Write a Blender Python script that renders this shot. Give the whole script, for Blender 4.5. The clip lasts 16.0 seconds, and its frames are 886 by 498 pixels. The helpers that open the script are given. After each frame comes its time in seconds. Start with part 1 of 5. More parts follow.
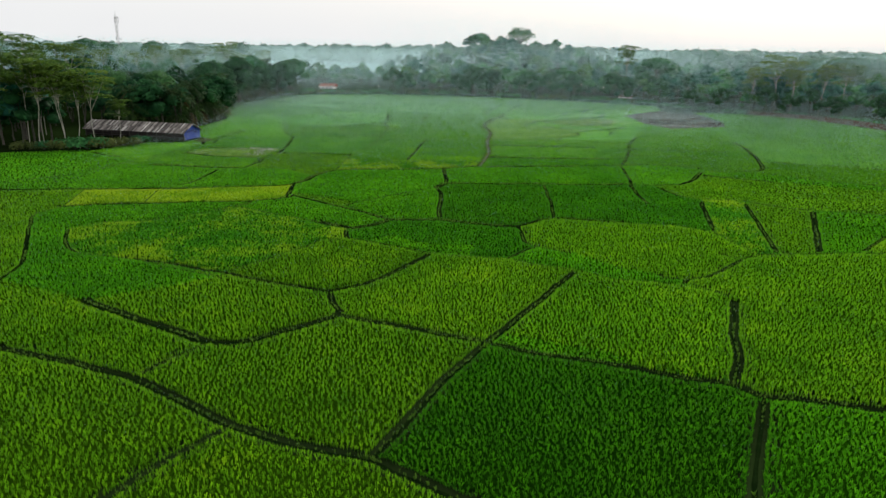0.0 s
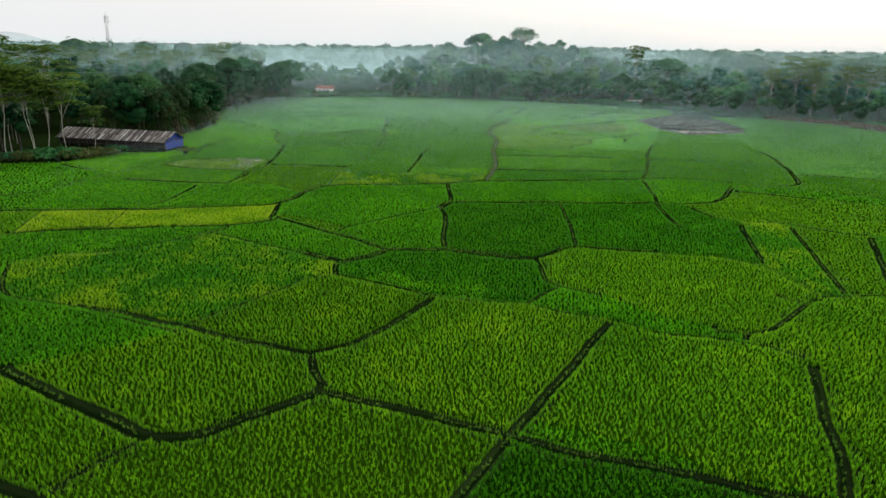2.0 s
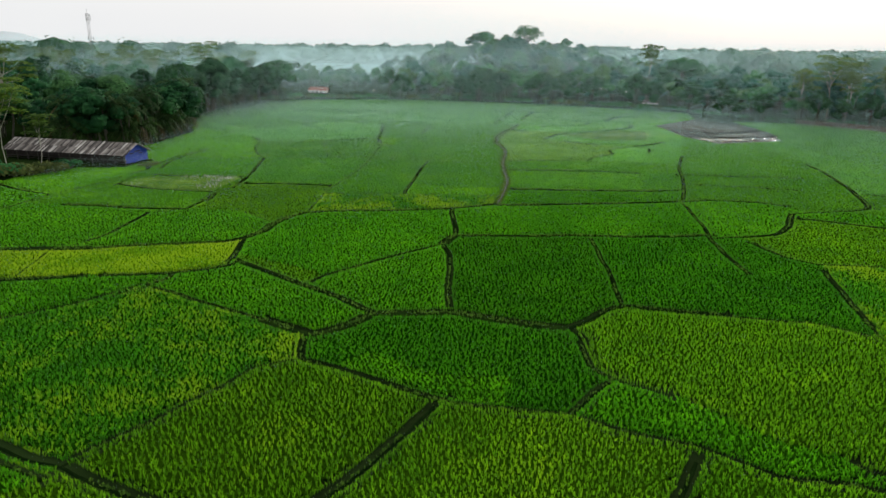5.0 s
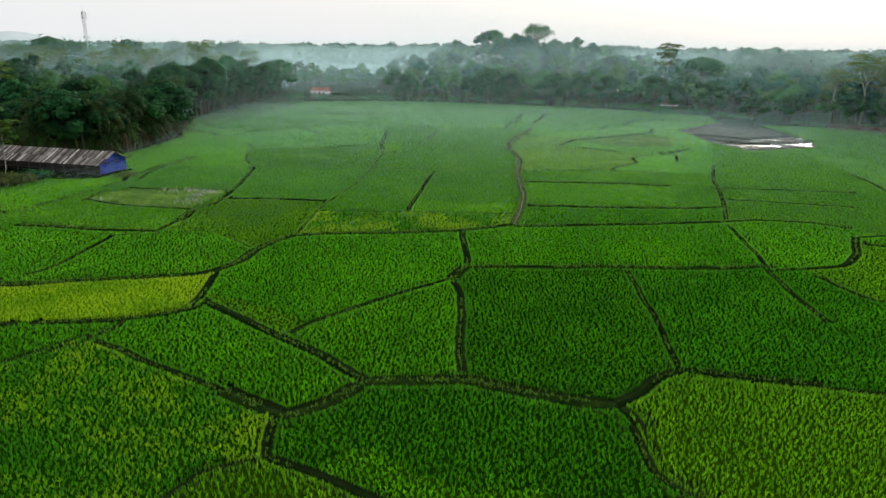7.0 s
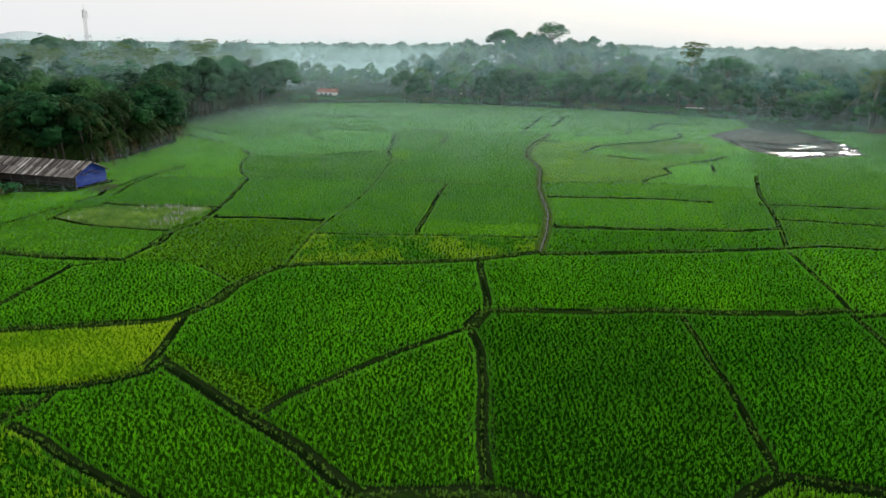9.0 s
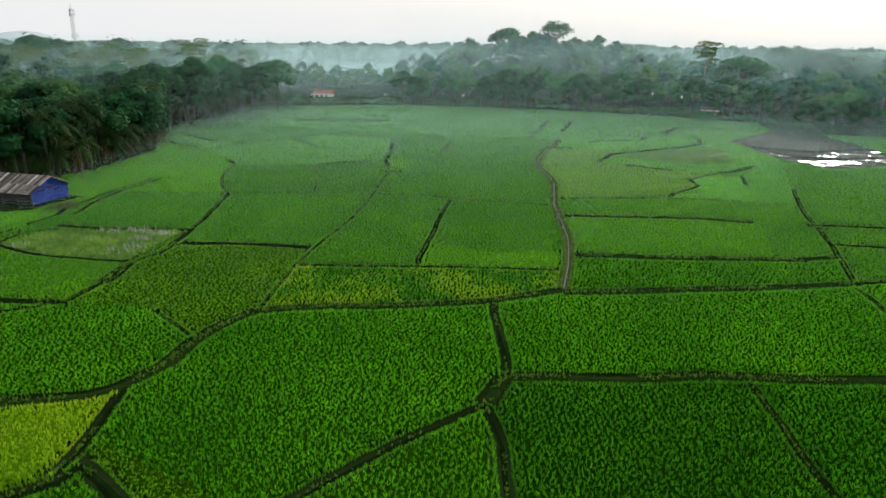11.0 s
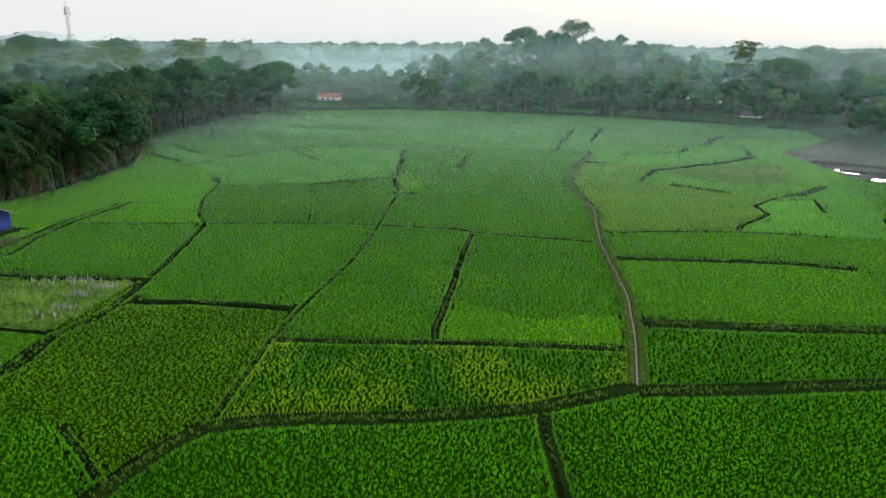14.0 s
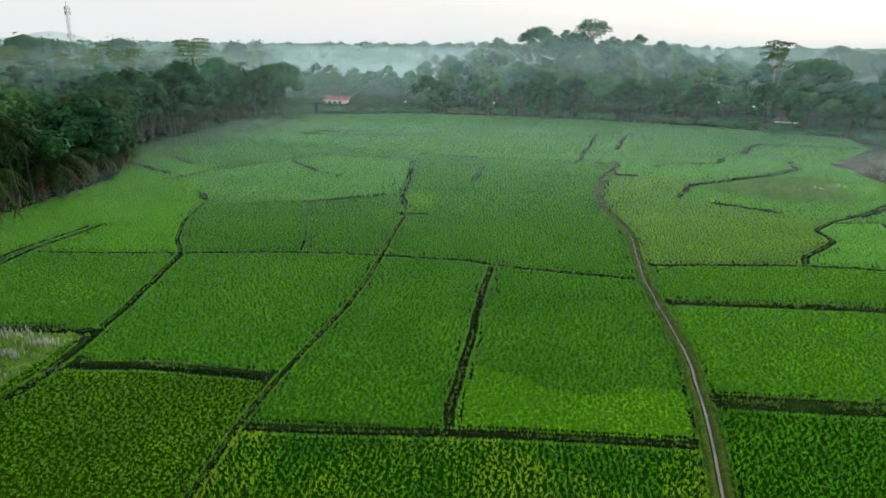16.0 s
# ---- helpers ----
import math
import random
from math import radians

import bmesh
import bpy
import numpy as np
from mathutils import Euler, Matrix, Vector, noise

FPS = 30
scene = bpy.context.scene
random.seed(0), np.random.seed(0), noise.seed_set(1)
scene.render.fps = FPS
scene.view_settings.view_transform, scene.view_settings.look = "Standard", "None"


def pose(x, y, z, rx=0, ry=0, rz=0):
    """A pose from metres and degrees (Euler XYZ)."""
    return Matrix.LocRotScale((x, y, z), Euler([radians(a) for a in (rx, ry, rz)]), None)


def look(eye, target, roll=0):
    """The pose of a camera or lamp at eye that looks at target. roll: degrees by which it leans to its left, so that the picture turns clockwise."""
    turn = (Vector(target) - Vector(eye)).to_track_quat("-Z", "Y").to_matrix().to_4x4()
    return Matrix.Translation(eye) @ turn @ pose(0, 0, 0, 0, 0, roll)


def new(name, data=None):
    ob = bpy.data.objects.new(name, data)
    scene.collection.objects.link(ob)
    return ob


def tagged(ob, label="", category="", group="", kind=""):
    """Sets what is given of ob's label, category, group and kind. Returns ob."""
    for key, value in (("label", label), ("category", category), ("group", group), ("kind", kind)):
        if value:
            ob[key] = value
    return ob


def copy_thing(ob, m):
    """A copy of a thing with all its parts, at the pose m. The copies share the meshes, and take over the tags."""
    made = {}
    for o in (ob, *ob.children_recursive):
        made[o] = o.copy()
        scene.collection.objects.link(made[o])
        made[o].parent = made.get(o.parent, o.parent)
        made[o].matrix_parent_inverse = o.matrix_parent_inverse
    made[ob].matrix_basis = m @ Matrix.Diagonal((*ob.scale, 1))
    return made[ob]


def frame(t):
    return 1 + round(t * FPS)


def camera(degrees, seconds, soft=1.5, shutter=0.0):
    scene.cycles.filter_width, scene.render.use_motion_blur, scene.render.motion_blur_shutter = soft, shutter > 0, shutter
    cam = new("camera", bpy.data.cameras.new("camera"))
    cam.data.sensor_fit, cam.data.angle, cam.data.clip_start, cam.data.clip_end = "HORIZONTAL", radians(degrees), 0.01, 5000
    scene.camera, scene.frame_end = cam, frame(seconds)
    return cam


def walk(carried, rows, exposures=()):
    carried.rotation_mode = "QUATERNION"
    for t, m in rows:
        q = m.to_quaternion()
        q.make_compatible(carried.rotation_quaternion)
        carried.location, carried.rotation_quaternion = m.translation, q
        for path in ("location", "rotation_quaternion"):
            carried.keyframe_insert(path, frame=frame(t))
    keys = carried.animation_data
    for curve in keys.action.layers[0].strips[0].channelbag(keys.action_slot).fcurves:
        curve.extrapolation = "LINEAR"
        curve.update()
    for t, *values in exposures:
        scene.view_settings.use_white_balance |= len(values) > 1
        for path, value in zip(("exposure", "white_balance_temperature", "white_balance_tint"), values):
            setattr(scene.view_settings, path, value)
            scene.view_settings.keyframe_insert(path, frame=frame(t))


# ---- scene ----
cam = camera(66.0, 16.0)
PATH = [
    (0.0, 0.41, -2.52, 17.86, 1.14, -16.74, 0.85),
    (0.5, 0.18, -0.05, 17.95, 1.11, -16.74, 0.84),
    (1.0, -0.01, 2.47, 18.02, 1.11, -16.74, 0.83),
    (1.5, -0.18, 5.02, 18.05, 1.11, -16.74, 0.83),
    (2.0, -0.33, 7.61, 18.07, 1.14, -16.75, 0.82),
    (2.5, -0.47, 10.21, 18.07, 1.08, -16.76, 0.81),
    (3.0, -0.59, 12.83, 18.05, 1.11, -16.76, 0.8),
    (3.5, -0.7, 15.46, 18.01, 1.08, -16.77, 0.79),
    (4.0, -0.81, 18.08, 17.97, 1.08, -16.78, 0.78),
    (6.5, -1.4, 31.06, 17.69, 1.47, -16.83, 0.74),
    (7.0, -1.54, 33.61, 17.63, 1.68, -16.84, 0.74),
    (7.5, -1.7, 36.14, 17.58, 1.92, -16.85, 0.73),
    (8.0, -1.87, 38.65, 17.53, 2.22, -16.86, 0.72),
    (8.5, -2.05, 41.14, 17.48, 2.42, -16.87, 0.71),
    (9.0, -2.24, 43.61, 17.44, 2.55, -16.88, 0.7),
    (11.5, -3.4, 55.73, 17.34, 2.52, -16.92, 0.66),
    (12.0, -3.66, 58.13, 17.34, 2.64, -16.93, 0.65),
    (12.5, -3.93, 60.52, 17.34, 2.82, -16.93, 0.64),
    (13.0, -4.2, 62.91, 17.34, 3.03, -16.94, 0.64),
    (13.5, -4.46, 65.31, 17.35, 3.21, -16.94, 0.63),
    (14.0, -4.72, 67.72, 17.35, 3.45, -16.94, 0.62),
    (14.5, -4.98, 70.14, 17.36, 3.69, -16.94, 0.61),
    (15.0, -5.22, 72.57, 17.35, 3.96, -16.94, 0.6),
    (15.5, -5.44, 75.03, 17.35, 4.17, -16.93, 0.6),
    (16.0, -5.65, 77.51, 17.33, 4.38, -16.93, 0.59),
]
walk(cam, [(t, pose(x, y, z, 90 + pitch, 0, yaw) @ pose(0, 0, 0, 0, 0, roll)) for t, x, y, z, yaw, pitch, roll in PATH])

# ---------------------------------------------------------------- light
SUN_ELEV, SUN_TURN = radians(14), radians(28)
world = bpy.data.worlds.new("misty_morning_sky")
scene.world = world
world.use_nodes = True
wn, wl = world.node_tree.nodes, world.node_tree.links
wn.clear()
sky = wn.new("ShaderNodeTexSky")
sky.sky_type, sky.sun_disc = "NISHITA", False
sky.sun_elevation, sky.sun_rotation = SUN_ELEV, SUN_TURN
sky.air_density, sky.dust_density, sky.ozone_density = 1.0, 6.0, 1.0
cloud = wn.new("ShaderNodeTexNoise")
cloud.inputs["Scale"].default_value, cloud.inputs["Detail"].default_value = 1.6, 4
cloud_ramp = wn.new("ShaderNodeValToRGB")
cloud_ramp.color_ramp.elements[0].position, cloud_ramp.color_ramp.elements[0].color = 0.3, (7.75, 7.85, 8.0, 1)
cloud_ramp.color_ramp.elements[1].position, cloud_ramp.color_ramp.elements[1].color = 0.75, (8.35, 8.45, 8.4, 1)
veil = wn.new("ShaderNodeMix")
veil.data_type = "RGBA"
veil.inputs[0].default_value = 0.86
back = wn.new("ShaderNodeBackground")
back.inputs["Strength"].default_value = 0.125
wout = wn.new("ShaderNodeOutputWorld")
wl.new(cloud.outputs["Fac"], cloud_ramp.inputs[0])
wl.new(sky.outputs[0], veil.inputs[6])
wl.new(cloud_ramp.outputs[0], veil.inputs[7])
wl.new(veil.outputs[2], back.inputs[0])
wl.new(back.outputs[0], wout.inputs[0])

sun = new("sun", bpy.data.lights.new("sun", "SUN"))
sun.data.energy, sun.data.angle, sun.data.color = 3.2, radians(12), (1.0, 0.96, 0.86)
# the hidden sun stands ahead and to the right, behind thin cloud
sun.matrix_world = look((math.sin(SUN_TURN) * 100, math.cos(SUN_TURN) * 100, math.tan(SUN_ELEV) * 100), (0, 0, 0))


# ---------------------------------------------------------------- materials
def material(name):
    m = bpy.data.materials.new(name)
    m.use_nodes = True
    m.node_tree.nodes.clear()
    return m, m.node_tree.nodes, m.node_tree.links


def noise_node(n, l, scale, detail=4.0, rough=0.55):
    geo = n.new("ShaderNodeNewGeometry")
    t = n.new("ShaderNodeTexNoise")
    t.inputs["Scale"].default_value = scale
    t.inputs["Detail"].default_value = detail
    t.inputs["Roughness"].default_value = rough
    l.new(geo.outputs["Position"], t.inputs["Vector"])
    return t.outputs["Fac"]


def ramp(n, l, fac, stops):
    r = n.new("ShaderNodeValToRGB")
    els = r.color_ramp.elements
    while len(els) < len(stops):
        els.new(0.5)
    for e, (p, c) in zip(els, stops):
        e.position, e.color = p, (*c, 1)
    l.new(fac, r.inputs[0])
    return r.outputs[0]


def mix(n, l, fac, a, b, blend="MIX"):
    m = n.new("ShaderNodeMix")
    m.data_type, m.blend_type = "RGBA", blend
    for sock, v in ((m.inputs[0], fac), (m.inputs[6], a), (m.inputs[7], b)):
        if isinstance(v, (int, float)):
            sock.default_value = v
        elif isinstance(v, tuple):
            sock.default_value = (*v, 1)
        else:
            l.new(v, sock)
    return m.outputs[2]


def math_node(n, l, op, a, b=0.0, clamp=False):
    m = n.new("ShaderNodeMath")
    m.operation, m.use_clamp = op, clamp
    for sock, v in ((m.inputs[0], a), (m.inputs[1], b)):
        if isinstance(v, (int, float)):
            sock.default_value = v
        else:
            l.new(v, sock)
    return m.outputs[0]


def finish(n, l, colour, rough=0.8, spec=0.3, bump=None, depth=0.02, metal=0.0, through_light=0.0):
    p = n.new("ShaderNodeBsdfPrincipled")
    out = n.new("ShaderNodeOutputMaterial")
    if isinstance(colour, tuple):
        p.inputs["Base Color"].default_value = (*colour, 1)
    else:
        l.new(colour, p.inputs["Base Color"])
    if isinstance(rough, (int, float)):
        p.inputs["Roughness"].default_value = rough
    else:
        l.new(rough, p.inputs["Roughness"])
    p.inputs["Specular IOR Level"].default_value = spec
    p.inputs["Metallic"].default_value = metal
    if bump is not None:
        b = n.new("ShaderNodeBump")
        b.inputs["Distance"].default_value = depth
        l.new(bump, b.inputs["Height"])
        l.new(b.outputs[0], p.inputs["Normal"])
    if through_light:
        t = n.new("ShaderNodeBsdfTranslucent")
        if isinstance(colour, tuple):
            t.inputs[0].default_value = (*colour, 1)
        else:
            l.new(colour, t.inputs[0])
        s = n.new("ShaderNodeMixShader")
        s.inputs[0].default_value = through_light
        l.new(p.outputs[0], s.inputs[1])
        l.new(t.outputs[0], s.inputs[2])
        l.new(s.outputs[0], out.inputs[0])
    else:
        l.new(p.outputs[0], out.inputs[0])


def plain(name, a, b, scale=2.0, rough=0.8, spec=0.3, depth=0.02, metal=0.0):
    m, n, l = material(name)
    f = noise_node(n, l, scale)
    g = noise_node(n, l, scale * 7, 2.0)
    c = mix(n, l, 0.35, ramp(n, l, f, [(0.3, a), (0.7, b)]), ramp(n, l, g, [(0.35, a), (0.65, b)]))
    finish(n, l, c, rough, spec, g, depth, metal)
    return m


def rice_material():
    """The field's own tint is the object's colour; its alpha is how far the field is ripening."""
    m, n, l = material("rice_leaves")
    info = n.new("ShaderNodeObjectInfo")
    geo = n.new("ShaderNodeNewGeometry")
    wide = noise_node(n, l, 0.16, 3.0)
    fine = noise_node(n, l, 0.9, 3.0, 0.65)
    grain = geo.outputs["Random Per Island"]
    c = mix(n, l, 1.0, info.outputs["Color"], ramp(n, l, wide, [(0.3, (0.70, 0.79, 0.80)), (0.7, (1.28, 1.14, 0.95))]), "MULTIPLY")
    c = mix(n, l, 1.0, c, ramp(n, l, fine, [(0.3, (0.70, 0.78, 0.85)), (0.65, (1.12, 1.08, 1.0))]), "MULTIPLY")
    c = mix(n, l, 1.0, c, ramp(n, l, grain, [(0.0, (0.62, 0.66, 0.70)), (0.6, (0.97, 0.97, 0.97)), (1.0, (1.42, 1.32, 1.22))]), "MULTIPLY")
    spread = math_node(n, l, "ADD", math_node(n, l, "MULTIPLY", wide, 0.7), math_node(n, l, "MULTIPLY", fine, 0.3))
    spread = math_node(n, l, "ADD", spread, math_node(n, l, "MULTIPLY", grain, 0.14))
    spread = math_node(n, l, "ADD", spread, math_node(n, l, "MULTIPLY", info.outputs["Alpha"], 0.42))
    patch = math_node(n, l, "MULTIPLY", math_node(n, l, "SUBTRACT", spread, 0.76), 7.0, True)
    share = math_node(n, l, "ADD", math_node(n, l, "MULTIPLY", info.outputs["Alpha"], 0.85), 0.28)
    ripe = math_node(n, l, "MULTIPLY", patch, share, True)
    c = mix(n, l, ripe, c, (0.29, 0.46, 0.012))
    finish(n, l, c, 0.5, 0.14, through_light=0.5)
    return m


def leaf_material(name, dark, light, tips=None):
    m, n, l = material(name)
    geo = n.new("ShaderNodeNewGeometry")
    info = n.new("ShaderNodeObjectInfo")
    f = noise_node(n, l, 0.45, 3.0)
    c = ramp(n, l, f, [(0.3, dark), (0.72, light)])
    c = mix(n, l, 1.0, c, ramp(n, l, geo.outputs["Random Per Island"], [(0.0, (0.55, 0.62, 0.6)), (1.0, (1.45, 1.38, 1.25))]), "MULTIPLY")
    c = mix(n, l, 1.0, c, ramp(n, l, info.outputs["Random"], [(0.0, (0.62, 0.72, 0.85)), (0.5, (1.0, 1.0, 1.0)), (1.0, (1.15, 1.12, 0.95))]), "MULTIPLY")
    finish(n, l, c, 0.7, 0.08, through_light=0.25)
    return m


def ground_material():
    m, n, l = material("field_mud")
    a = noise_node(n, l, 0.05, 5.0)
    b = noise_node(n, l, 1.3, 4.0)
    # near-black mud: the shade between the rice is put into its colour
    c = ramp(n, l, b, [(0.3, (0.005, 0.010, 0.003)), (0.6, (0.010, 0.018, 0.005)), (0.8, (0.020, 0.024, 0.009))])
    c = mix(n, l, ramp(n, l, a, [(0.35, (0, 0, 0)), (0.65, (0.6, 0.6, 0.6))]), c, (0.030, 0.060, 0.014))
    finish(n, l, c, 1.0, 0.0, b, 0.08)
    return m


M_RICE = rice_material()
def shaded_layer_material(name, low, top):
    """Stems and lower leaves: the field's tint darkened to paint in canopy shade."""
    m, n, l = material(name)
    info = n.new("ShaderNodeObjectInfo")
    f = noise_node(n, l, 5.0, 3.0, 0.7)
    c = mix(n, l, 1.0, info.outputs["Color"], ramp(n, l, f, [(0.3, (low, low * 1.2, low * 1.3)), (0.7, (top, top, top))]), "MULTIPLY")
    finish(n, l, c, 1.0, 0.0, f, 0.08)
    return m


# two darkened copies of the field tint, for deep and lighter shade
M_RICE_SHADE = shaded_layer_material("rice_lower_leaves_painted_shade", 0.05, 0.22)
M_RICE_SHADE_LIGHTER = shaded_layer_material("rice_lower_leaves_lighter_shade", 0.16, 0.50)
M_GROUND = ground_material()
# bund colours darkened to hold the shade of the rice beside them
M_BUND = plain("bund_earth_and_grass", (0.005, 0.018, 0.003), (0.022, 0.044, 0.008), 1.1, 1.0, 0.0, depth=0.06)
M_BUND_SHADE = plain("bund_mud_painted_shade", (0.003, 0.010, 0.002), (0.010, 0.022, 0.005), 1.3, 1.0, 0.0, depth=0.05)
M_BUND_GRASS = leaf_material("bund_grass", (0.045, 0.130, 0.010), (0.120, 0.230, 0.026))
M_BANK = plain("trodden_grass_bank", (0.024, 0.062, 0.008), (0.080, 0.118, 0.024), 1.4, 1.0, 0.0, depth=0.05)
# pale base colour adds to the mirrored sky on the water
M_PUDDLE = plain("puddle_water_painted_sky", (0.16, 0.165, 0.16), (0.22, 0.22, 0.215), 0.6, 0.1, 0.5, 0.003)
M_DITCH = plain("muddy_ditch_water", (0.052, 0.052, 0.046), (0.085, 0.083, 0.075), 0.8, 0.55, 0.15, 0.01)
M_MUD = plain("ploughed_wet_mud", (0.014, 0.012, 0.009), (0.042, 0.034, 0.024), 0.5, 0.9, 0.05, 0.12)
M_LEAF_DARK = leaf_material("dark_broad_leaves", (0.008, 0.046, 0.018), (0.030, 0.118, 0.040))
M_LEAF_MID = leaf_material("mid_green_leaves", (0.026, 0.125, 0.046), (0.075, 0.255, 0.085))
M_LEAF_FEATHER = leaf_material("feathery_umbrella_leaves", (0.048, 0.112, 0.015), (0.130, 0.225, 0.030))
M_FROND = leaf_material("palm_fronds", (0.012, 0.036, 0.010), (0.046, 0.092, 0.024))
M_DRY_FROND = leaf_material("dry_brown_fronds", (0.050, 0.042, 0.022), (0.110, 0.085, 0.042))
M_REED = leaf_material("bleached_reeds", (0.50, 0.46, 0.34), (0.74, 0.70, 0.58))
M_WEED = leaf_material("green_weeds", (0.10, 0.25, 0.035), (0.23, 0.38, 0.075))
M_SCRUB = leaf_material("olive_brown_scrub", (0.050, 0.082, 0.022), (0.140, 0.165, 0.050))
M_WEEDY = plain("weedy_wet_earth", (0.10, 0.20, 0.036), (0.18, 0.27, 0.066), 1.5, 0.95, 0.0, 0.05)
M_BARK = plain("grey_brown_bark", (0.036, 0.034, 0.026), (0.100, 0.092, 0.074), 1.5, 0.9)
M_PALE_BARK = plain("pale_bark", (0.26, 0.25, 0.21), (0.46, 0.45, 0.38), 1.2, 0.85, 0.1)
M_LEAF_BLUE = leaf_material("bluish_dark_leaves", (0.010, 0.076, 0.056), (0.036, 0.170, 0.115))
M_LEAF_OLIVE = leaf_material("olive_leaves", (0.036, 0.118, 0.036), (0.100, 0.240, 0.070))
# the tone of the haze is put into one pale blue strand colour
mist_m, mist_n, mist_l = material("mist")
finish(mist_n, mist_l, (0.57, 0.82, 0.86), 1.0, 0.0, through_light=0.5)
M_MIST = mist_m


# ---------------------------------------------------------------- mesh helpers
def mesh_object(name, verts, faces, mat, parent=None, label="", smooth=False, which=None):
    me = bpy.data.meshes.new(name)
    verts = np.asarray(verts, dtype=np.float32)
    faces = np.asarray(faces, dtype=np.int32)
    k = faces.shape[1]
    me.vertices.add(len(verts))
    me.vertices.foreach_set("co", verts.ravel())
    me.loops.add(faces.size)
    me.loops.foreach_set("vertex_index", faces.ravel())
    me.polygons.add(len(faces))
    me.polygons.foreach_set("loop_start", np.arange(0, faces.size, k, dtype=np.int32))
    if smooth:
        me.polygons.foreach_set("use_smooth", np.ones(len(faces), dtype=bool))
    me.update(calc_edges=True)
    for one in (mat if isinstance(mat, list) else [mat]):
        me.materials.append(one)
    if which is not None:
        me.polygons.foreach_set("material_index", np.asarray(which, dtype=np.int32))
    ob = new(name, me)
    if parent is not None:
        ob.parent = parent
    if label:
        tagged(ob, label)
    return ob


def part(name, bm, mat, parent, label=""):
    me = bpy.data.meshes.new(name)
    bm.to_mesh(me)
    bm.free()
    me.materials.append(mat)
    ob = new(name, me)
    ob.parent = parent
    if label:
        tagged(ob, label)
    return ob


def thing(name, m, label, category, group=""):
    ob = new(name)
    ob.matrix_basis = m
    ob.empty_display_size = 0.3
    return tagged(ob, label, category, group)


def box(bm, lo, hi, bevel=0.0):
    r = bmesh.ops.create_cube(bm, size=1.0, matrix=Matrix.LocRotScale(
        [(a + b) / 2 for a, b in zip(lo, hi)], None, [b - a for a, b in zip(lo, hi)]))
    if bevel:
        edges = {e for v in r["verts"] for e in v.link_edges}
        bmesh.ops.bevel(bm, geom=list(edges), offset=bevel, segments=1, affect="EDGES")
    return bm


def tube(points, radii, sides=6):
    """Verts and faces of a tapered tube along the points."""
    pts = np.asarray(points, dtype=float)
    verts, faces = [], []
    for i, p in enumerate(pts):
        d = pts[min(i + 1, len(pts) - 1)] - pts[max(i - 1, 0)]
        d = d / (np.linalg.norm(d) + 1e-9)
        u = np.cross(d, (0.0, 1.0, 0.2) if abs(d[1]) < 0.9 else (1.0, 0.0, 0.0))
        u /= np.linalg.norm(u)
        v = np.cross(d, u)
        for k in range(sides):
            a = 2 * math.pi * k / sides
            verts.append(p + radii[i] * (math.cos(a) * u + math.sin(a) * v))
    for i in range(len(pts) - 1):
        for k in range(sides):
            a, b = i * sides + k, i * sides + (k + 1) % sides
            faces.append((a, b, b + sides, a + sides))
    return np.array(verts), np.array(faces)


def joined(pieces):
    vs, fs, base = [], [], 0
    for v, f in pieces:
        vs.append(v)
        fs.append(f + base)
        base += len(v)
    return np.concatenate(vs), np.concatenate(fs)


def smooth_line(points, step=0.6, wobble=0.0, seed=0):
    """A rounded line through the points, at even steps."""
    p = np.array(points, dtype=float)
    ext = np.vstack([2 * p[0] - p[1], p, 2 * p[-1] - p[-2]])
    out = []
    for i in range(len(p) - 1):
        a, b, c, d = ext[i:i + 4]
        n = max(2, int(np.linalg.norm(c - b) / step))
        t = np.linspace(0, 1, n, endpoint=False)[:, None]
        h = 0.5 * (2 * b + (c - a) * t + (2 * a - 5 * b + 4 * c - d) * t ** 2 + (3 * b - a - 3 * c + d) * t ** 3)
        s = b + (c - b) * t
        out.append(0.55 * h + 0.45 * s)
    out.append(p[-1:])
    q = np.concatenate(out)
    if wobble:
        for k, (x, y) in enumerate(q):
            v = noise.noise_vector((x * 0.35 + seed, y * 0.35, seed * 1.7))
            q[k] += (v.x * wobble, v.y * wobble)
    return q


def land(x, y):
    """Height of the land: flat fields, a low wooded hill beyond them, rolling country behind."""
    x, y = np.asarray(x, dtype=float), np.asarray(y, dtype=float)
    hill = 11.5 * np.exp(-((x - 30) / 46) ** 2 - ((y - 372) / 62) ** 2)
    left = 3.0 * np.exp(-((x + 190) / 80) ** 2 - ((y - 260) / 110) ** 2)
    far = np.clip((y - 430) / 300, 0, 1) * (1.0 + 1.5 * np.sin(x * 0.004 + 1) + 1.2 * np.sin(x * 0.011 + y * 0.003)) - 0.0077 * np.clip(y - 430, 0, 4000)
    hollow = -6.0 * np.exp(-((x + 62) / 55) ** 2 - ((y - 520) / 110) ** 2)
    return hill + left + far + hollow


# ---------------------------------------------------------------- ground
gx = np.concatenate([np.linspace(-3500, -300, 24), np.linspace(-280, 280, 71), np.linspace(300, 3500, 24)])
gy = np.concatenate([np.linspace(-1500, -50, 10), np.linspace(-30, 520, 70), np.linspace(560, 4200, 40)])
GX, GY = np.meshgrid(gx, gy)
gv = np.stack([GX, GY, land(GX, GY)], -1).reshape(-1, 3)
ii = np.arange(len(gx) * len(gy)).reshape(len(gy), len(gx))
gf = np.stack([ii[:-1, :-1], ii[:-1, 1:], ii[1:, 1:], ii[1:, :-1]], -1).reshape(-1, 4)
tagged(mesh_object("ground", gv, gf, M_GROUND, smooth=True), "dark wet paddy earth with gap shade painted in, grassy in places", "ground", kind="structure")

# ---------------------------------------------------------------- field plan
BUNDS = []


